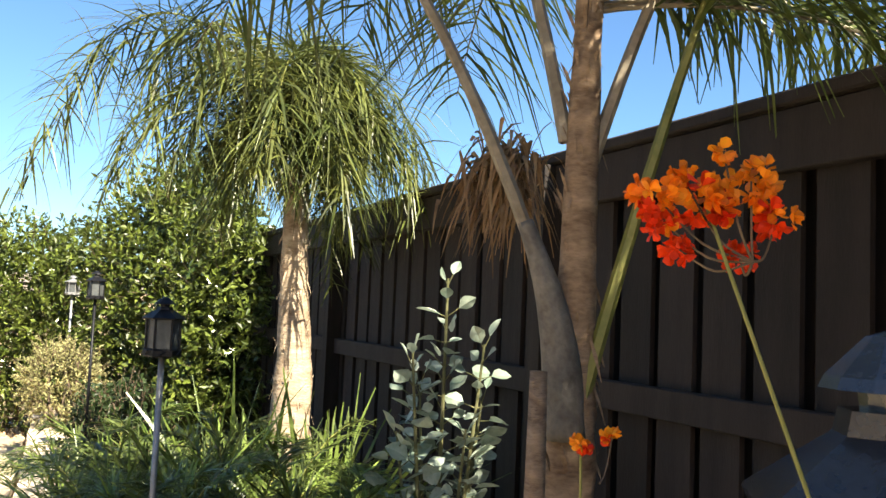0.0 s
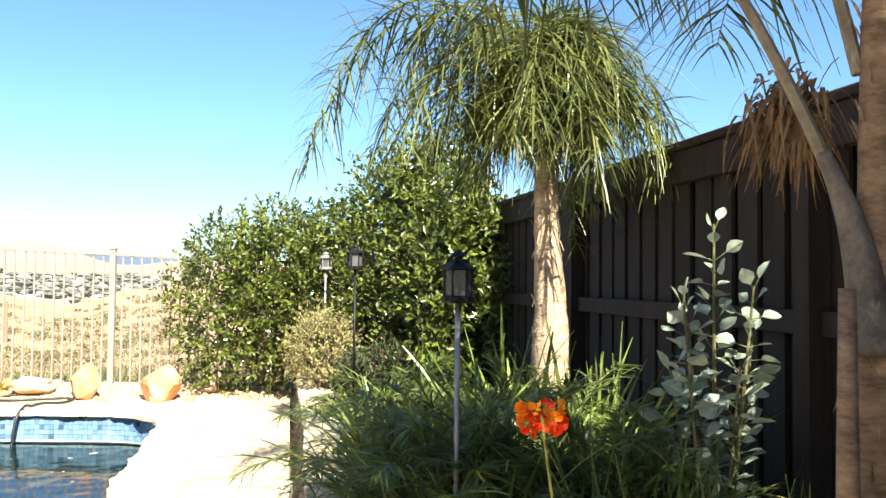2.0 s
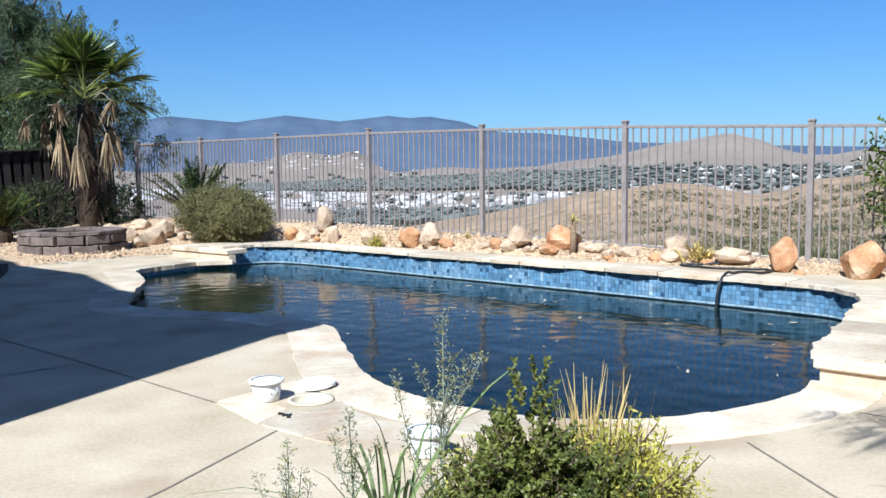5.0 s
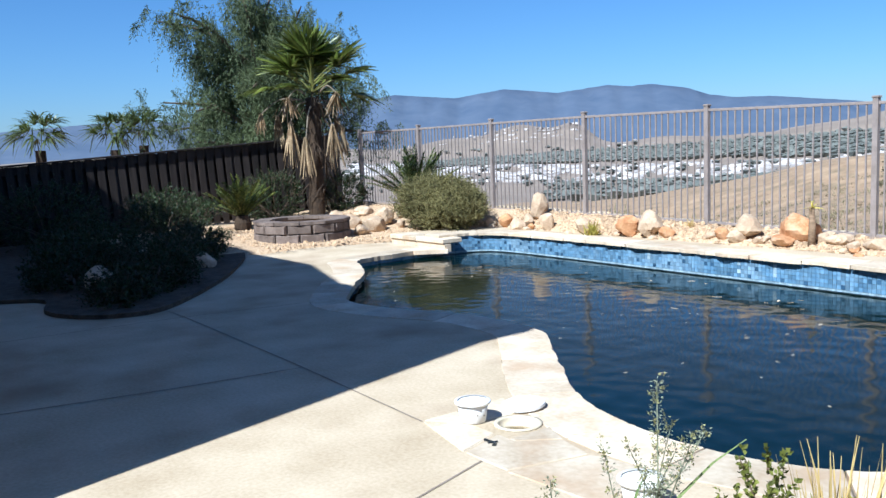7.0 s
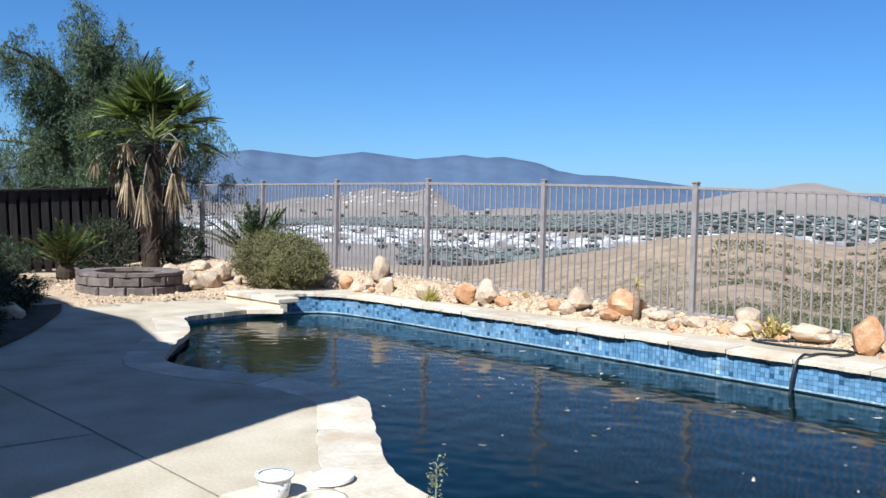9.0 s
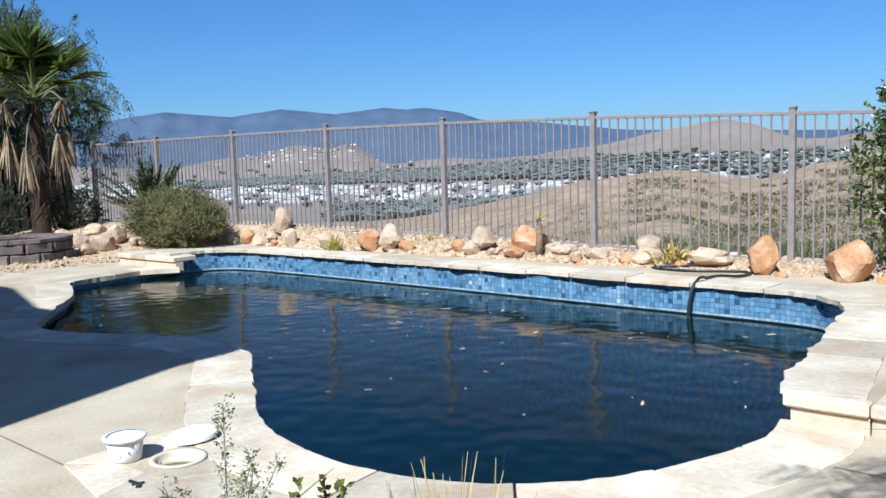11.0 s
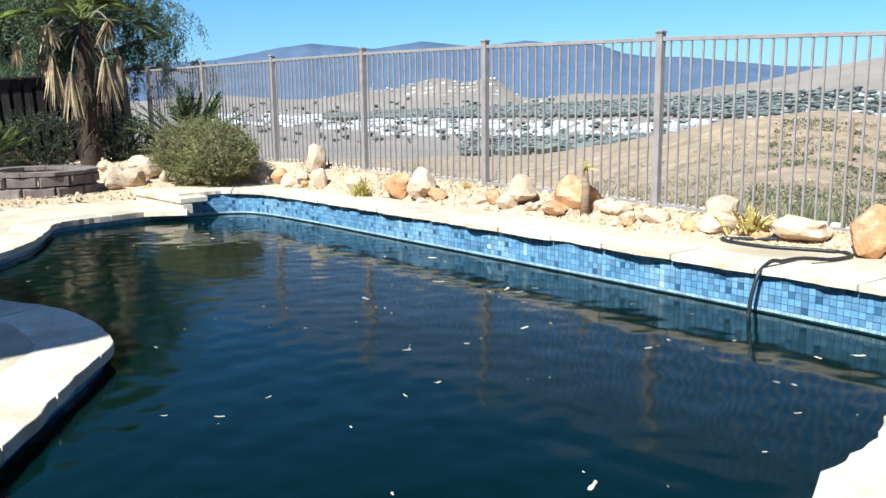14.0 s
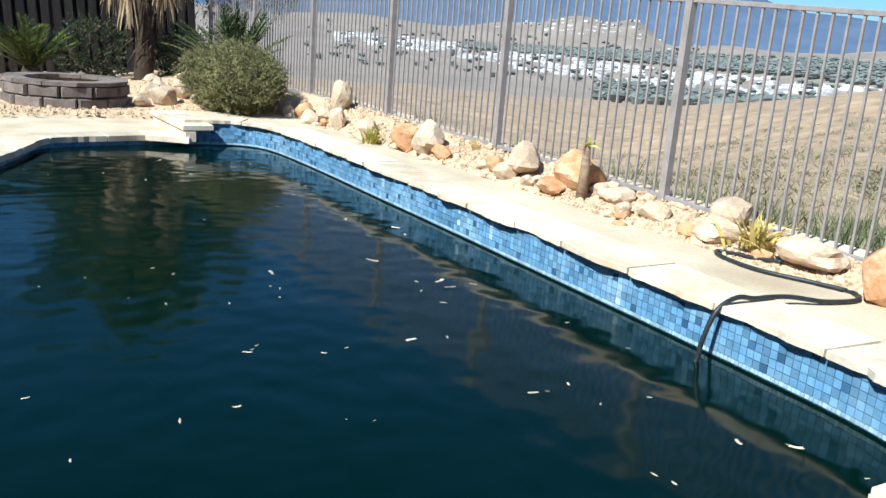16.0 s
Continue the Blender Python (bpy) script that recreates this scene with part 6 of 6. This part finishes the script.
def fire_pit(rng):
    cx, cy, z0, r = -10.25, 3.05, 0.03, 0.82
    ob, inv = plant("fire_pit", (cx, cy, z0), "round fire pit of brown retaining blocks with a flat cap", "fire pit")
    seg = 12
    for row in range(2):
        for i in range(seg):
            a0, a1 = 2 * math.pi * (i + 0.5 * row) / seg + 0.012, 2 * math.pi * (i + 1 + 0.5 * row) / seg - 0.012
            q = []
            out = rng.uniform(-0.01, 0.012)
            for z in (z0 + row * 0.16 + 0.003, z0 + row * 0.16 + 0.157):
                for rr in (r - 0.2, r - 0.02 * row + out):
                    for a in (a0, a1):
                        q.append((cx + rr * math.cos(a), cy + rr * math.sin(a), z))
            q += [(cx + (r + out + 0.025) * math.cos(a0 + 0.03), cy + (r + out + 0.025) * math.sin(a0 + 0.03), z0 + row * 0.16 + 0.02), (cx + (r + out + 0.025) * math.cos(a1 - 0.03), cy + (r + out + 0.025) * math.sin(a1 - 0.03), z0 + row * 0.16 + 0.02),
                  (cx + (r + out + 0.025) * math.cos(a0 + 0.03), cy + (r + out + 0.025) * math.sin(a0 + 0.03), z0 + row * 0.16 + 0.14), (cx + (r + out + 0.025) * math.cos(a1 - 0.03), cy + (r + out + 0.025) * math.sin(a1 - 0.03), z0 + row * 0.16 + 0.14)]
            f = [(0, 1, 5, 4), (0, 4, 6, 2), (1, 3, 7, 5), (4, 5, 7, 6), (8, 9, 11, 10), (2, 3, 9, 8), (3, 7, 11, 9), (7, 6, 10, 11), (6, 2, 8, 10)]
            wpart("block", Shape().add(q, f), BLOCK, ob, inv)
    for i in range(seg):
        a0, a1 = 2 * math.pi * i / seg + 0.008, 2 * math.pi * (i + 1) / seg - 0.008
        q = []
        for z in (z0 + 0.32, z0 + 0.37):
            for rr in (r - 0.26, r + 0.03):
                for a in (a0, a1):
                    q.append((cx + rr * math.cos(a), cy + rr * math.sin(a), z))
        wpart("cap_block", Shape().add(q, [(0, 1, 5, 4), (0, 4, 6, 2), (1, 3, 7, 5), (4, 5, 7, 6), (2, 6, 7, 3), (0, 2, 3, 1)]), BLOCK, ob, inv)
    wpart("ash_bed", Shape().turned([(0.0, 0.16), (0.6, 0.14), (0.62, 0.0)], 16, (cx, cy, z0)), GRAVEL, ob, inv, "grey ash and gravel")


fire_pit(np.random.default_rng(141))

# ---- lanterns on stakes ----


def lantern(at, foot, w, h, metal, label, stake=None):
    """A six-sided path lantern: at is the middle of its base plate."""
    ob, inv = plant("path_lantern", (at[0], at[1], foot), label, "lantern", "path lanterns")
    x, y, z = at
    wpart("stake", Shape().tube([(x, y, foot - 0.1), (x, y, z)], [w * 0.085] * 2, 10), stake or GREY_METAL, ob, inv, "metal stake", True)
    wpart("base_plate", Shape().turned([(0, 0), (w * 0.46, 0), (w * 0.5, h * 0.03), (w * 0.5, h * 0.14), (w * 0.44, h * 0.17), (0, h * 0.17)], 6, (x, y, z)), metal, ob, inv)
    body = Shape()
    for i in range(6):
        a = math.pi / 3 * i
        p = (x + w * 0.43 * math.cos(a), y + w * 0.43 * math.sin(a))
        body.tube([(*p, z + h * 0.16), (*p, z + h * 0.78)], [w * 0.035] * 2, 5)
        body.tube([(x + w * 0.47 * math.cos(a + 0.35), y + w * 0.47 * math.sin(a + 0.35), z + h * 0.04), (x + w * 0.47 * math.cos(a + 0.7), y + w * 0.47 * math.sin(a + 0.7), z + h * 0.13)], [w * 0.02] * 2, 4)
    frame_ob = wpart("cage", body, metal, ob, inv)
    for i in range(6):
        a, b = math.pi / 3 * i, math.pi / 3 * (i + 1)
        q = [(x + w * 0.40 * math.cos(c), y + w * 0.40 * math.sin(c), zz) for zz in (z + h * 0.17, z + h * 0.76) for c in (a, b)]
        q += [(x + w * 0.385 * math.cos(c), y + w * 0.385 * math.sin(c), zz) for zz in (z + h * 0.17, z + h * 0.76) for c in (a, b)]
        part("pane", Shape().add(q, [(0, 1, 3, 2), (4, 6, 7, 5), (0, 4, 5, 1), (2, 3, 7, 6)]), FROSTED, frame_ob)
    wpart("roof", Shape().turned([(0, h * 0.77), (w * 0.56, h * 0.76), (w * 0.58, h * 0.79), (w * 0.22, h * 0.96), (w * 0.20, h * 1.02), (0.0, h * 1.03)], 6, (x, y, z)), metal, ob, inv, "peaked metal roof")
    wpart("chimney_cap", Shape().turned([(w * 0.12, h * 1.02), (w * 0.13, h * 1.07), (w * 0.27, h * 1.07), (w * 0.25, h * 1.10), (w * 0.1, h * 1.2), (0, h * 1.22)], 12, (x, y, z)), metal, ob, inv)
    return ob


lantern((3.84, -1.13, 1.43), 0.40, 0.115, 0.15, BLACK_METAL, "black path lantern with clouded panes on a stake")
lantern((3.43, 2.35, 1.58), 0.43, 0.12, 0.16, BLACK_METAL, "black path lantern before the hedge", BLACK_METAL)
lantern((3.10, 4.55, 1.60), 0.44, 0.13, 0.15, GREY_METAL, "pale grey path lantern before the hedge")
lantern((4.51, -3.22, 1.11), 0.08, 0.265, 0.41, BLACK_ENAMEL, "large glossy black lantern with a flared roof close to the fence")

# ---- skimmer things on the deck ----


def skimmer_basket(at):
    ob, inv = plant("skimmer_basket", at, "white plastic skimmer basket standing on the deck", "basket")
    wpart("bowl", Shape().turned([(0.0, 0.0), (0.068, 0.0), (0.074, 0.006), (0.088, 0.115), (0.085, 0.115), (0.071, 0.01), (0.0, 0.008)], 28, at), WHITE_PLASTIC, ob, inv, "", True)
    wpart("rim", Shape().turned([(0.088, 0.104), (0.101, 0.106), (0.104, 0.113), (0.101, 0.121), (0.086, 0.121)], 28, at), WHITE_PLASTIC, ob, inv, "", True)
    rnd = random.Random(5)
    for i in range(10):
        a = rnd.uniform(0, 6.28)
        z = rnd.uniform(0.03, 0.06)
        r = 0.0762 + 0.0125 * (z / 0.115) + 0.0012
        slot = Shape().box((at[0] + r * math.cos(a) - 0.002, at[1] + r * math.sin(a) - 0.002, z), (at[0] + r * math.cos(a) + 0.002, at[1] + r * math.sin(a) + 0.002, z + rnd.uniform(0.003, 0.008)))
        wpart("slot", slot, MORTAR, ob, inv)


skimmer_basket((-0.41, -0.90, 0.002))
skimmer_basket((0.95, -1.07, 0.002))
tagged(part("white_disc", Shape().turned([(0.0, 0.022), (0.118, 0.022), (0.126, 0.018), (0.127, 0.0), (0.0, 0.0)], 36, (0, 0, 0)), WHITE_PLASTIC, smooth=False), "round white plastic cover lying on the deck", "cover")
bpy.data.objects["white_disc"].location = (-0.40, -0.53, 0.014)
bpy.data.objects["white_disc"].rotation_euler = (radians(3.5), radians(-2), 0)


def skimmer_opening():
    at = (-0.20, -0.75, 0)
    ob, inv = plant("skimmer_opening", at, "round skimmer opening in the deck with an aged rim", "skimmer")
    wpart("collar", Shape().turned([(0.135, 0.003), (0.135, 0.010), (0.112, 0.010), (0.108, 0.004), (0.106, -0.03), (0.094, -0.032), (0.094, -0.05), (0.104, -0.055), (0.104, -0.105)], 36, at), CREAM_PLASTIC, ob, inv, "", True)
    wpart("well", Shape().turned([(0.0, -0.125), (0.06, -0.125), (0.075, -0.1), (0.102, -0.1), (0.106, -0.13)], 24, at), CREAM_PLASTIC, ob, inv)


def weir_key():
    ob = tagged(part("lid_key", Shape().tube([(-0.05, 0, 0.01), (0.03, 0.005, 0.01), (0.05, -0.02, 0.01)], [0.008, 0.007, 0.012], 6).tube([(0.0, -0.02, 0.01), (0.02, 0.03, 0.01)], [0.006, 0.006], 6), RUBBER), "small dark tool lying on the deck", "tool")
    ob.location = (-0.06, -1.06, 0.0)


skimmer_opening()
weir_key()


def hose():
    z = HIGH + 0.017
    line = [(-0.30, 5.70, 0.20), (-0.50, 5.66, z + 0.01), (-0.72, 5.60, z), (-0.62, 5.50, z), (-0.30, 5.46, z), (0.05, 5.58, z), (0.26, 5.62, z), (0.36, 5.50, z), (0.32, 5.26, z + 0.004), (0.24, 5.05, z + 0.03), (0.22, 4.88, z + 0.042), (0.21, 4.76, z + 0.044), (0.20, 4.62, HIGH + 0.078),
            (0.18, 4.50, HIGH + 0.01), (0.165, 4.44, 0.0), (0.16, 4.42, -0.12), (0.14, 4.30, -0.3), (0.2, 4.2, -0.6)]
    ob = tagged(part("garden_hose", Shape().tube(catmull(line, 8), 0.014, 10), RUBBER, smooth=True), "black garden hose looping over the coping into the water", "hose")
    return ob


hose()

# ---- leaves adrift on the water ----


def floating_leaves(rng):
    shapes = []
    for s in range(4):
        m = 8
        r = [(0.5 + 0.12 * rng.normal()) for _ in range(m)]
        v = [(r[i] * math.cos(i * 6.283 / m), 0.34 * r[i] * math.sin(i * 6.283 / m), 0.06 * math.sin(i * 2.1)) for i in range(m)]
        v += [(0, 0, 0.03), *[(a, b, c - 0.03) for a, b, c in v]]
        f = [(i, (i + 1) % m, m) for i in range(m)] + [(i, m + 1 + i, m + 1 + (i + 1) % m, (i + 1) % m) for i in range(m)]
        me = Shape().add(v, f).mesh("floating_leaf")
        me.materials.append(DEBRIS)
        shapes.append(me)
    placed = 0
    from_pool = outline
    while placed < 80:
        if placed < 34:
            x, y = rng.uniform(-2.5, 1.7), rng.uniform(1.2, 4.3)
        else:
            x, y = rng.uniform(-6.8, 1.6), rng.uniform(0.6, 4.4)
        n, inside = len(from_pool), False
        for i in range(n):
            (x1, y1), (x2, y2) = from_pool[i], from_pool[(i + 1) % n]
            if (y1 > y) != (y2 > y) and x < (x2 - x1) * (y - y1) / (y2 - y1) + x1:
                inside = not inside
        if not inside:
            continue
        o = new("floating_leaf", shapes[placed % 4])
        s = rng.uniform(0.015, 0.055) if placed % 6 else rng.uniform(0.07, 0.10)
        o.location, o.rotation_euler, o.scale = (x, y, WATER_Z + 0.001), (0, 0, rng.uniform(0, 6.28)), (s, s * 0.8, s * 0.7)
        tagged(o, "dry tan leaf floating on the pool water", "leaf", "leaves on the water")
        placed += 1


floating_leaves(np.random.default_rng(151))

# ---- stones, tiles and joints ----


def stone_piece(poly, z, thick, inset, mat, parent, name, inv=None, label=""):
    """A flat stone from its outline, with a worn edge."""
    poly = np.asarray(poly)
    c = poly.mean(0)
    d = poly - c
    ln = np.linalg.norm(d, axis=1)[:, None]
    inner = poly - d / ln * np.minimum(inset, ln * 0.3)
    k = len(poly)
    area = 0.5 * np.sum(poly[:, 0] * np.roll(poly[:, 1], -1) - np.roll(poly[:, 0], -1) * poly[:, 1])
    if area < 0:
        poly, inner = poly[::-1], inner[::-1]
    v = [(*p, z - thick) for p in poly] + [(*p, z - inset * 0.7) for p in poly] + [(*p, z) for p in inner]
    f = [tuple(range(k))[::-1], tuple(range(2 * k, 3 * k))]
    for a, b in ((0, k), (k, 2 * k)):
        f += [(a + i, a + (i + 1) % k, b + (i + 1) % k, b + i) for i in range(k)]
    o = part(name, Shape().add(v, f), mat, parent, label)
    return o


def coping(edge, out, z, parent, rng, lengths, over, thick, rough, mat, lift=0.0, first=()):
    s = np.r_[0, np.cumsum(np.linalg.norm(np.diff(edge, axis=0), axis=1))]

    def on(line, d):
        return np.array([np.interp(d, s, line[:, 0]), np.interp(d, s, line[:, 1])])

    inner_line = offset(edge, over)
    d, cuts = 0.0, list(first)
    while d < s[-1] - 0.05:
        e = min(d + (cuts.pop(0) if cuts else rng.uniform(*lengths)), s[-1])
        if s[-1] - e < 0.25:
            e = s[-1]
        n = max(4, int((e - d) / 0.06))
        ds = np.linspace(d + 0.006, e - 0.006, n)
        skew = rng.uniform(-0.05, 0.05)
        ins = [on(inner_line, a) for a in ds]
        outs = [on(out, min(max(a + skew * (1 if 0 < i < n - 1 else 0.0), 0), s[-1])) + rng.normal(0, 0.004, 2) for i, a in enumerate(ds)]
        wob = np.cumsum(rng.normal(0, rough, n))
        wob -= np.linspace(wob[0], wob[-1], n)
        nrm = [(b - a) / np.linalg.norm(b - a) for a, b in zip(ins, outs)]
        ins = [p + q * (w + rng.normal(0, rough * 0.4)) for p, q, w in zip(ins, nrm, wob)]
        rise = lift * max(0.0, min(1.0, (np.mean([p[1] for p in ins]) - 2.6) / 1.4))
        stone_piece(ins + outs[::-1], z + rise + rng.uniform(-0.003, 0.004), thick + 0.5 * rise, 0.005, mat, parent, "coping_stone")
        d = e


rs = np.random.default_rng(161)
coping(low_edge, low_out, 0.006, low_bed, rs, (0.5, 0.85), OVERHANG, 0.065, 0.005, STONE, first=(0.55, 0.56, 0.66, 0.66, 0.50, 0.70, 0.24, 0.60, 0.62))
coping(high_edge, high_out, HIGH + 0.006, high_bed, rs, (0.45, 0.75), 0.045, 0.026, 0.011, STONE, 0.034)

# the riser of the raised deck, right of the pool, and the one on the left
for i, (x0, x1) in enumerate(((2.0, 2.37), (2.38, 2.71), (2.72, 3.07))):
    part("riser_stone", Shape().box((x0, 1.375, -0.02), (x1, 1.50, HIGH - 0.065), 0.01), STONE_EDGE, high_deck)
    part("tread_stone", Shape().box((x0 if i else x0 - 0.03, 1.345, HIGH - 0.063), (x1, 1.70 if i else 1.42, HIGH + 0.012), 0.012), STONE, high_deck)
for i in range(4):
    x0 = -8.55 + i * 0.37
    part("riser_stone", Shape().box((x0, 3.82, -0.05), (x0 + 0.36, 3.94, HIGH - 0.07), 0.01), STONE_EDGE, high_deck)
    part("tread_stone", Shape().box((x0, 3.79, HIGH - 0.068), (x0 + 0.362, 4.15, HIGH + 0.008), 0.012), STONE, high_deck)
# the low coping's last stone juts over the water under the raised end
stone_piece([(-7.30, 3.42), (-7.20, 3.60), (-7.03, 3.84), (-7.20, 3.95), (-7.55, 3.95), (-7.66, 3.42)], 0.011, 0.065, 0.005, STONE, low_bed, "coping_stone")

# flagstones round the skimmer
PATCH = [[(-0.62, -0.50), (-0.36, -0.60), (-0.36, -0.93), (-0.60, -1.10)], [(-0.04, -0.66), (0.14, -0.74), (0.0, -0.95), (-0.04, -0.95)], [(-0.58, -1.12), (-0.36, -0.95), (-0.16, -0.95), (-0.06, -1.24)],
         [(-0.14, -0.95), (0.0, -0.95), (0.16, -0.75), (0.38, -0.80), (0.28, -1.24), (-0.04, -1.24)], [(0.40, -0.80), (0.84, -0.70), (0.82, -1.20), (0.30, -1.25)]]
for poly in PATCH:
    stone_piece(poly, 0.006, 0.05, 0.008, STONE, low_deck, "flagstone")


def joint(a, b, w=0.012):
    a, b = np.array(a, float), np.array(b, float)
    t = (b - a) / np.linalg.norm(b - a)
    n = np.array((-t[1], t[0])) * w / 2
    return part("joint", Shape().add([(*(a - n), 0.0035), (*(b - n), 0.0035), (*(b + n), 0.0035), (*(a + n), 0.0035)], [(0, 1, 2, 3)]), SAW_CUT, low_deck)


for a, b in (((-13.5, -1.25), (-4.8, -1.0)), ((-4.8, -1.0), (-2.3, -1.05)), ((-2.3, -1.05), (-0.60, -1.12)), ((0.10, -1.25), (0.36, -2.06)), ((0.36, -2.06), (0.9, -4.2)), ((-2.2, -1.07), (-2.3, -1.9)), ((-2.3, -1.9), (-2.7, -4.0)), ((-4.8, -1.0), (-4.6, 0.15)),
             ((-4.8, -1.0), (-5.0, -4.0)), ((-8.6, -1.15), (-8.4, 1.6)), ((2.34, 0.85), (3.02, 0.82)), ((2.05, 0.0), (2.6, -0.5))):
    joint(a, b)

# blue tiles under the coping
tile_line = offset(high_edge, -0.012)
ts = np.r_[0, np.cumsum(np.linalg.norm(np.diff(tile_line, axis=0), axis=1))]
tt = np.gradient(tile_line, axis=0)
tt /= np.linalg.norm(tt, axis=1)[:, None]
size = 0.0468
tile_me = Shape().box((-size / 2 + 0.002, 0, -size / 2 + 0.002), (size / 2 - 0.002, 0.005, size / 2 - 0.002), 0.0).mesh("tile")
navy_me, scale_me = tile_me.copy(), tile_me.copy()
rest, rest_dark, rest_scale = Shape(), Shape(), Shape()
tr = random.Random(12)
STREAKS = ((-2.09, 0.026, 0.9), (-2.55, 0.024, 0.5), (-0.62, 0.025, 0.45), (-3.9, 0.025, 0.4))  # where lime has run down the tiles
BOX_F = [(3, 2, 1, 0), (4, 5, 6, 7), (0, 1, 5, 4), (1, 2, 6, 5), (2, 3, 7, 6), (3, 0, 4, 7)]
made = 0
for row in range(5):
    zc = HIGH + 0.002 - row * size - size / 2
    for c in range(int(ts[-1] / size)):
        d = (c + 0.5) * size
        x, y = np.interp(d, ts, tile_line[:, 0]), np.interp(d, ts, tile_line[:, 1])
        tx, ty = np.interp(d, ts, tt[:, 0]), np.interp(d, ts, tt[:, 1])
        ang = math.atan2(ty, tx)
        limed = y > 4.3 and any(abs(x - a) < b and tr.random() < c for a, b, c in STREAKS)
        dark = not limed and tr.random() < 0.07
        if -1.75 < x < 1.25 and y > 4.3 and made < 300:
            o = link("tile", (scale_me if limed else navy_me if dark else tile_me), TILE_SCALE if limed else TILE_DARK if dark else TILE, pool_shell)
            o.location, o.rotation_euler = (x + ty * 0.004, y - tx * 0.004, zc), (0, 0, ang + math.pi)
            made += 1
        else:
            h = size / 2 - 0.002
            q = []
            for zz in (zc - h, zc + h):
                for u, w in ((-h, 0), (h, 0), (h, 0.009), (-h, 0.009)):
                    q.append((x + tx * u + ty * w, y + ty * u - tx * w, zz))
            (rest_scale if limed else rest_dark if dark else rest).add(q, BOX_F)
tagged(part("tile_band", rest, TILE, pool_shell), kind="stuff")
tagged(part("navy_tiles", rest_dark, TILE_DARK, pool_shell, "scattered navy tiles"), kind="stuff")
tagged(part("limed_tiles", rest_scale, TILE_SCALE, pool_shell, "tiles whitened by lime streaks"), kind="stuff")
pale = Shape()
for c in range(int(ts[-1] / 0.026)):
    d = (c + 0.5) * 0.026
    x, y = np.interp(d, ts, tile_line[:, 0]), np.interp(d, ts, tile_line[:, 1])
    tx, ty = np.interp(d, ts, tt[:, 0]), np.interp(d, ts, tt[:, 1])
    q = []
    for zz in (HIGH - 0.256, HIGH - 0.234):
        for u, w in ((-0.0115, 0), (0.0115, 0), (0.0115, 0.010), (-0.0115, 0.010)):
            q.append((x + tx * u + ty * w, y + ty * u - tx * w, zz))
    pale.add(q, BOX_F)
tagged(part("mosaic_row", pale, TILE_PALE, pool_shell, "row of small pale mosaic tiles"), kind="stuff")
low_t = offset(low_edge, -0.012)
ls = np.r_[0, np.cumsum(np.linalg.norm(np.diff(low_t, axis=0), axis=1))]
lt = np.gradient(low_t, axis=0)
lt /= np.linalg.norm(lt, axis=1)[:, None]
rest2 = Shape()
for row in range(2):
    zc = -0.062 - row * size - size / 2
    for c in range(int(ls[-1] / size)):
        d = (c + 0.5) * size
        x, y = np.interp(d, ls, low_t[:, 0]), np.interp(d, ls, low_t[:, 1])
        tx, ty = np.interp(d, ls, lt[:, 0]), np.interp(d, ls, lt[:, 1])
        h = size / 2 - 0.002
        q = []
        for zz in (zc - h, zc + h):
            for u, w in ((-h, 0), (h, 0), (h, 0.009), (-h, 0.009)):
                q.append((x + tx * u + ty * w, y + ty * u - tx * w, zz))
        rest2.add(q, BOX_F)
tagged(part("tile_band", rest2, TILE, pool_shell), kind="stuff")
mulch = sheet("mulch_bed", [[(3.06, 0.22), (2.84, -0.15), (2.66, -0.70), (2.30, -1.12), (1.90, -1.30), (1.25, -1.58), (1.15, -2.9), (3.2, -2.9), (3.45, -1.4), (3.14, 0.1)]], 0.02, 0.1, LITTER)
tagged(mulch, "brown gravelly bed with leaf litter at the deck's edge", "soil", kind="structure")
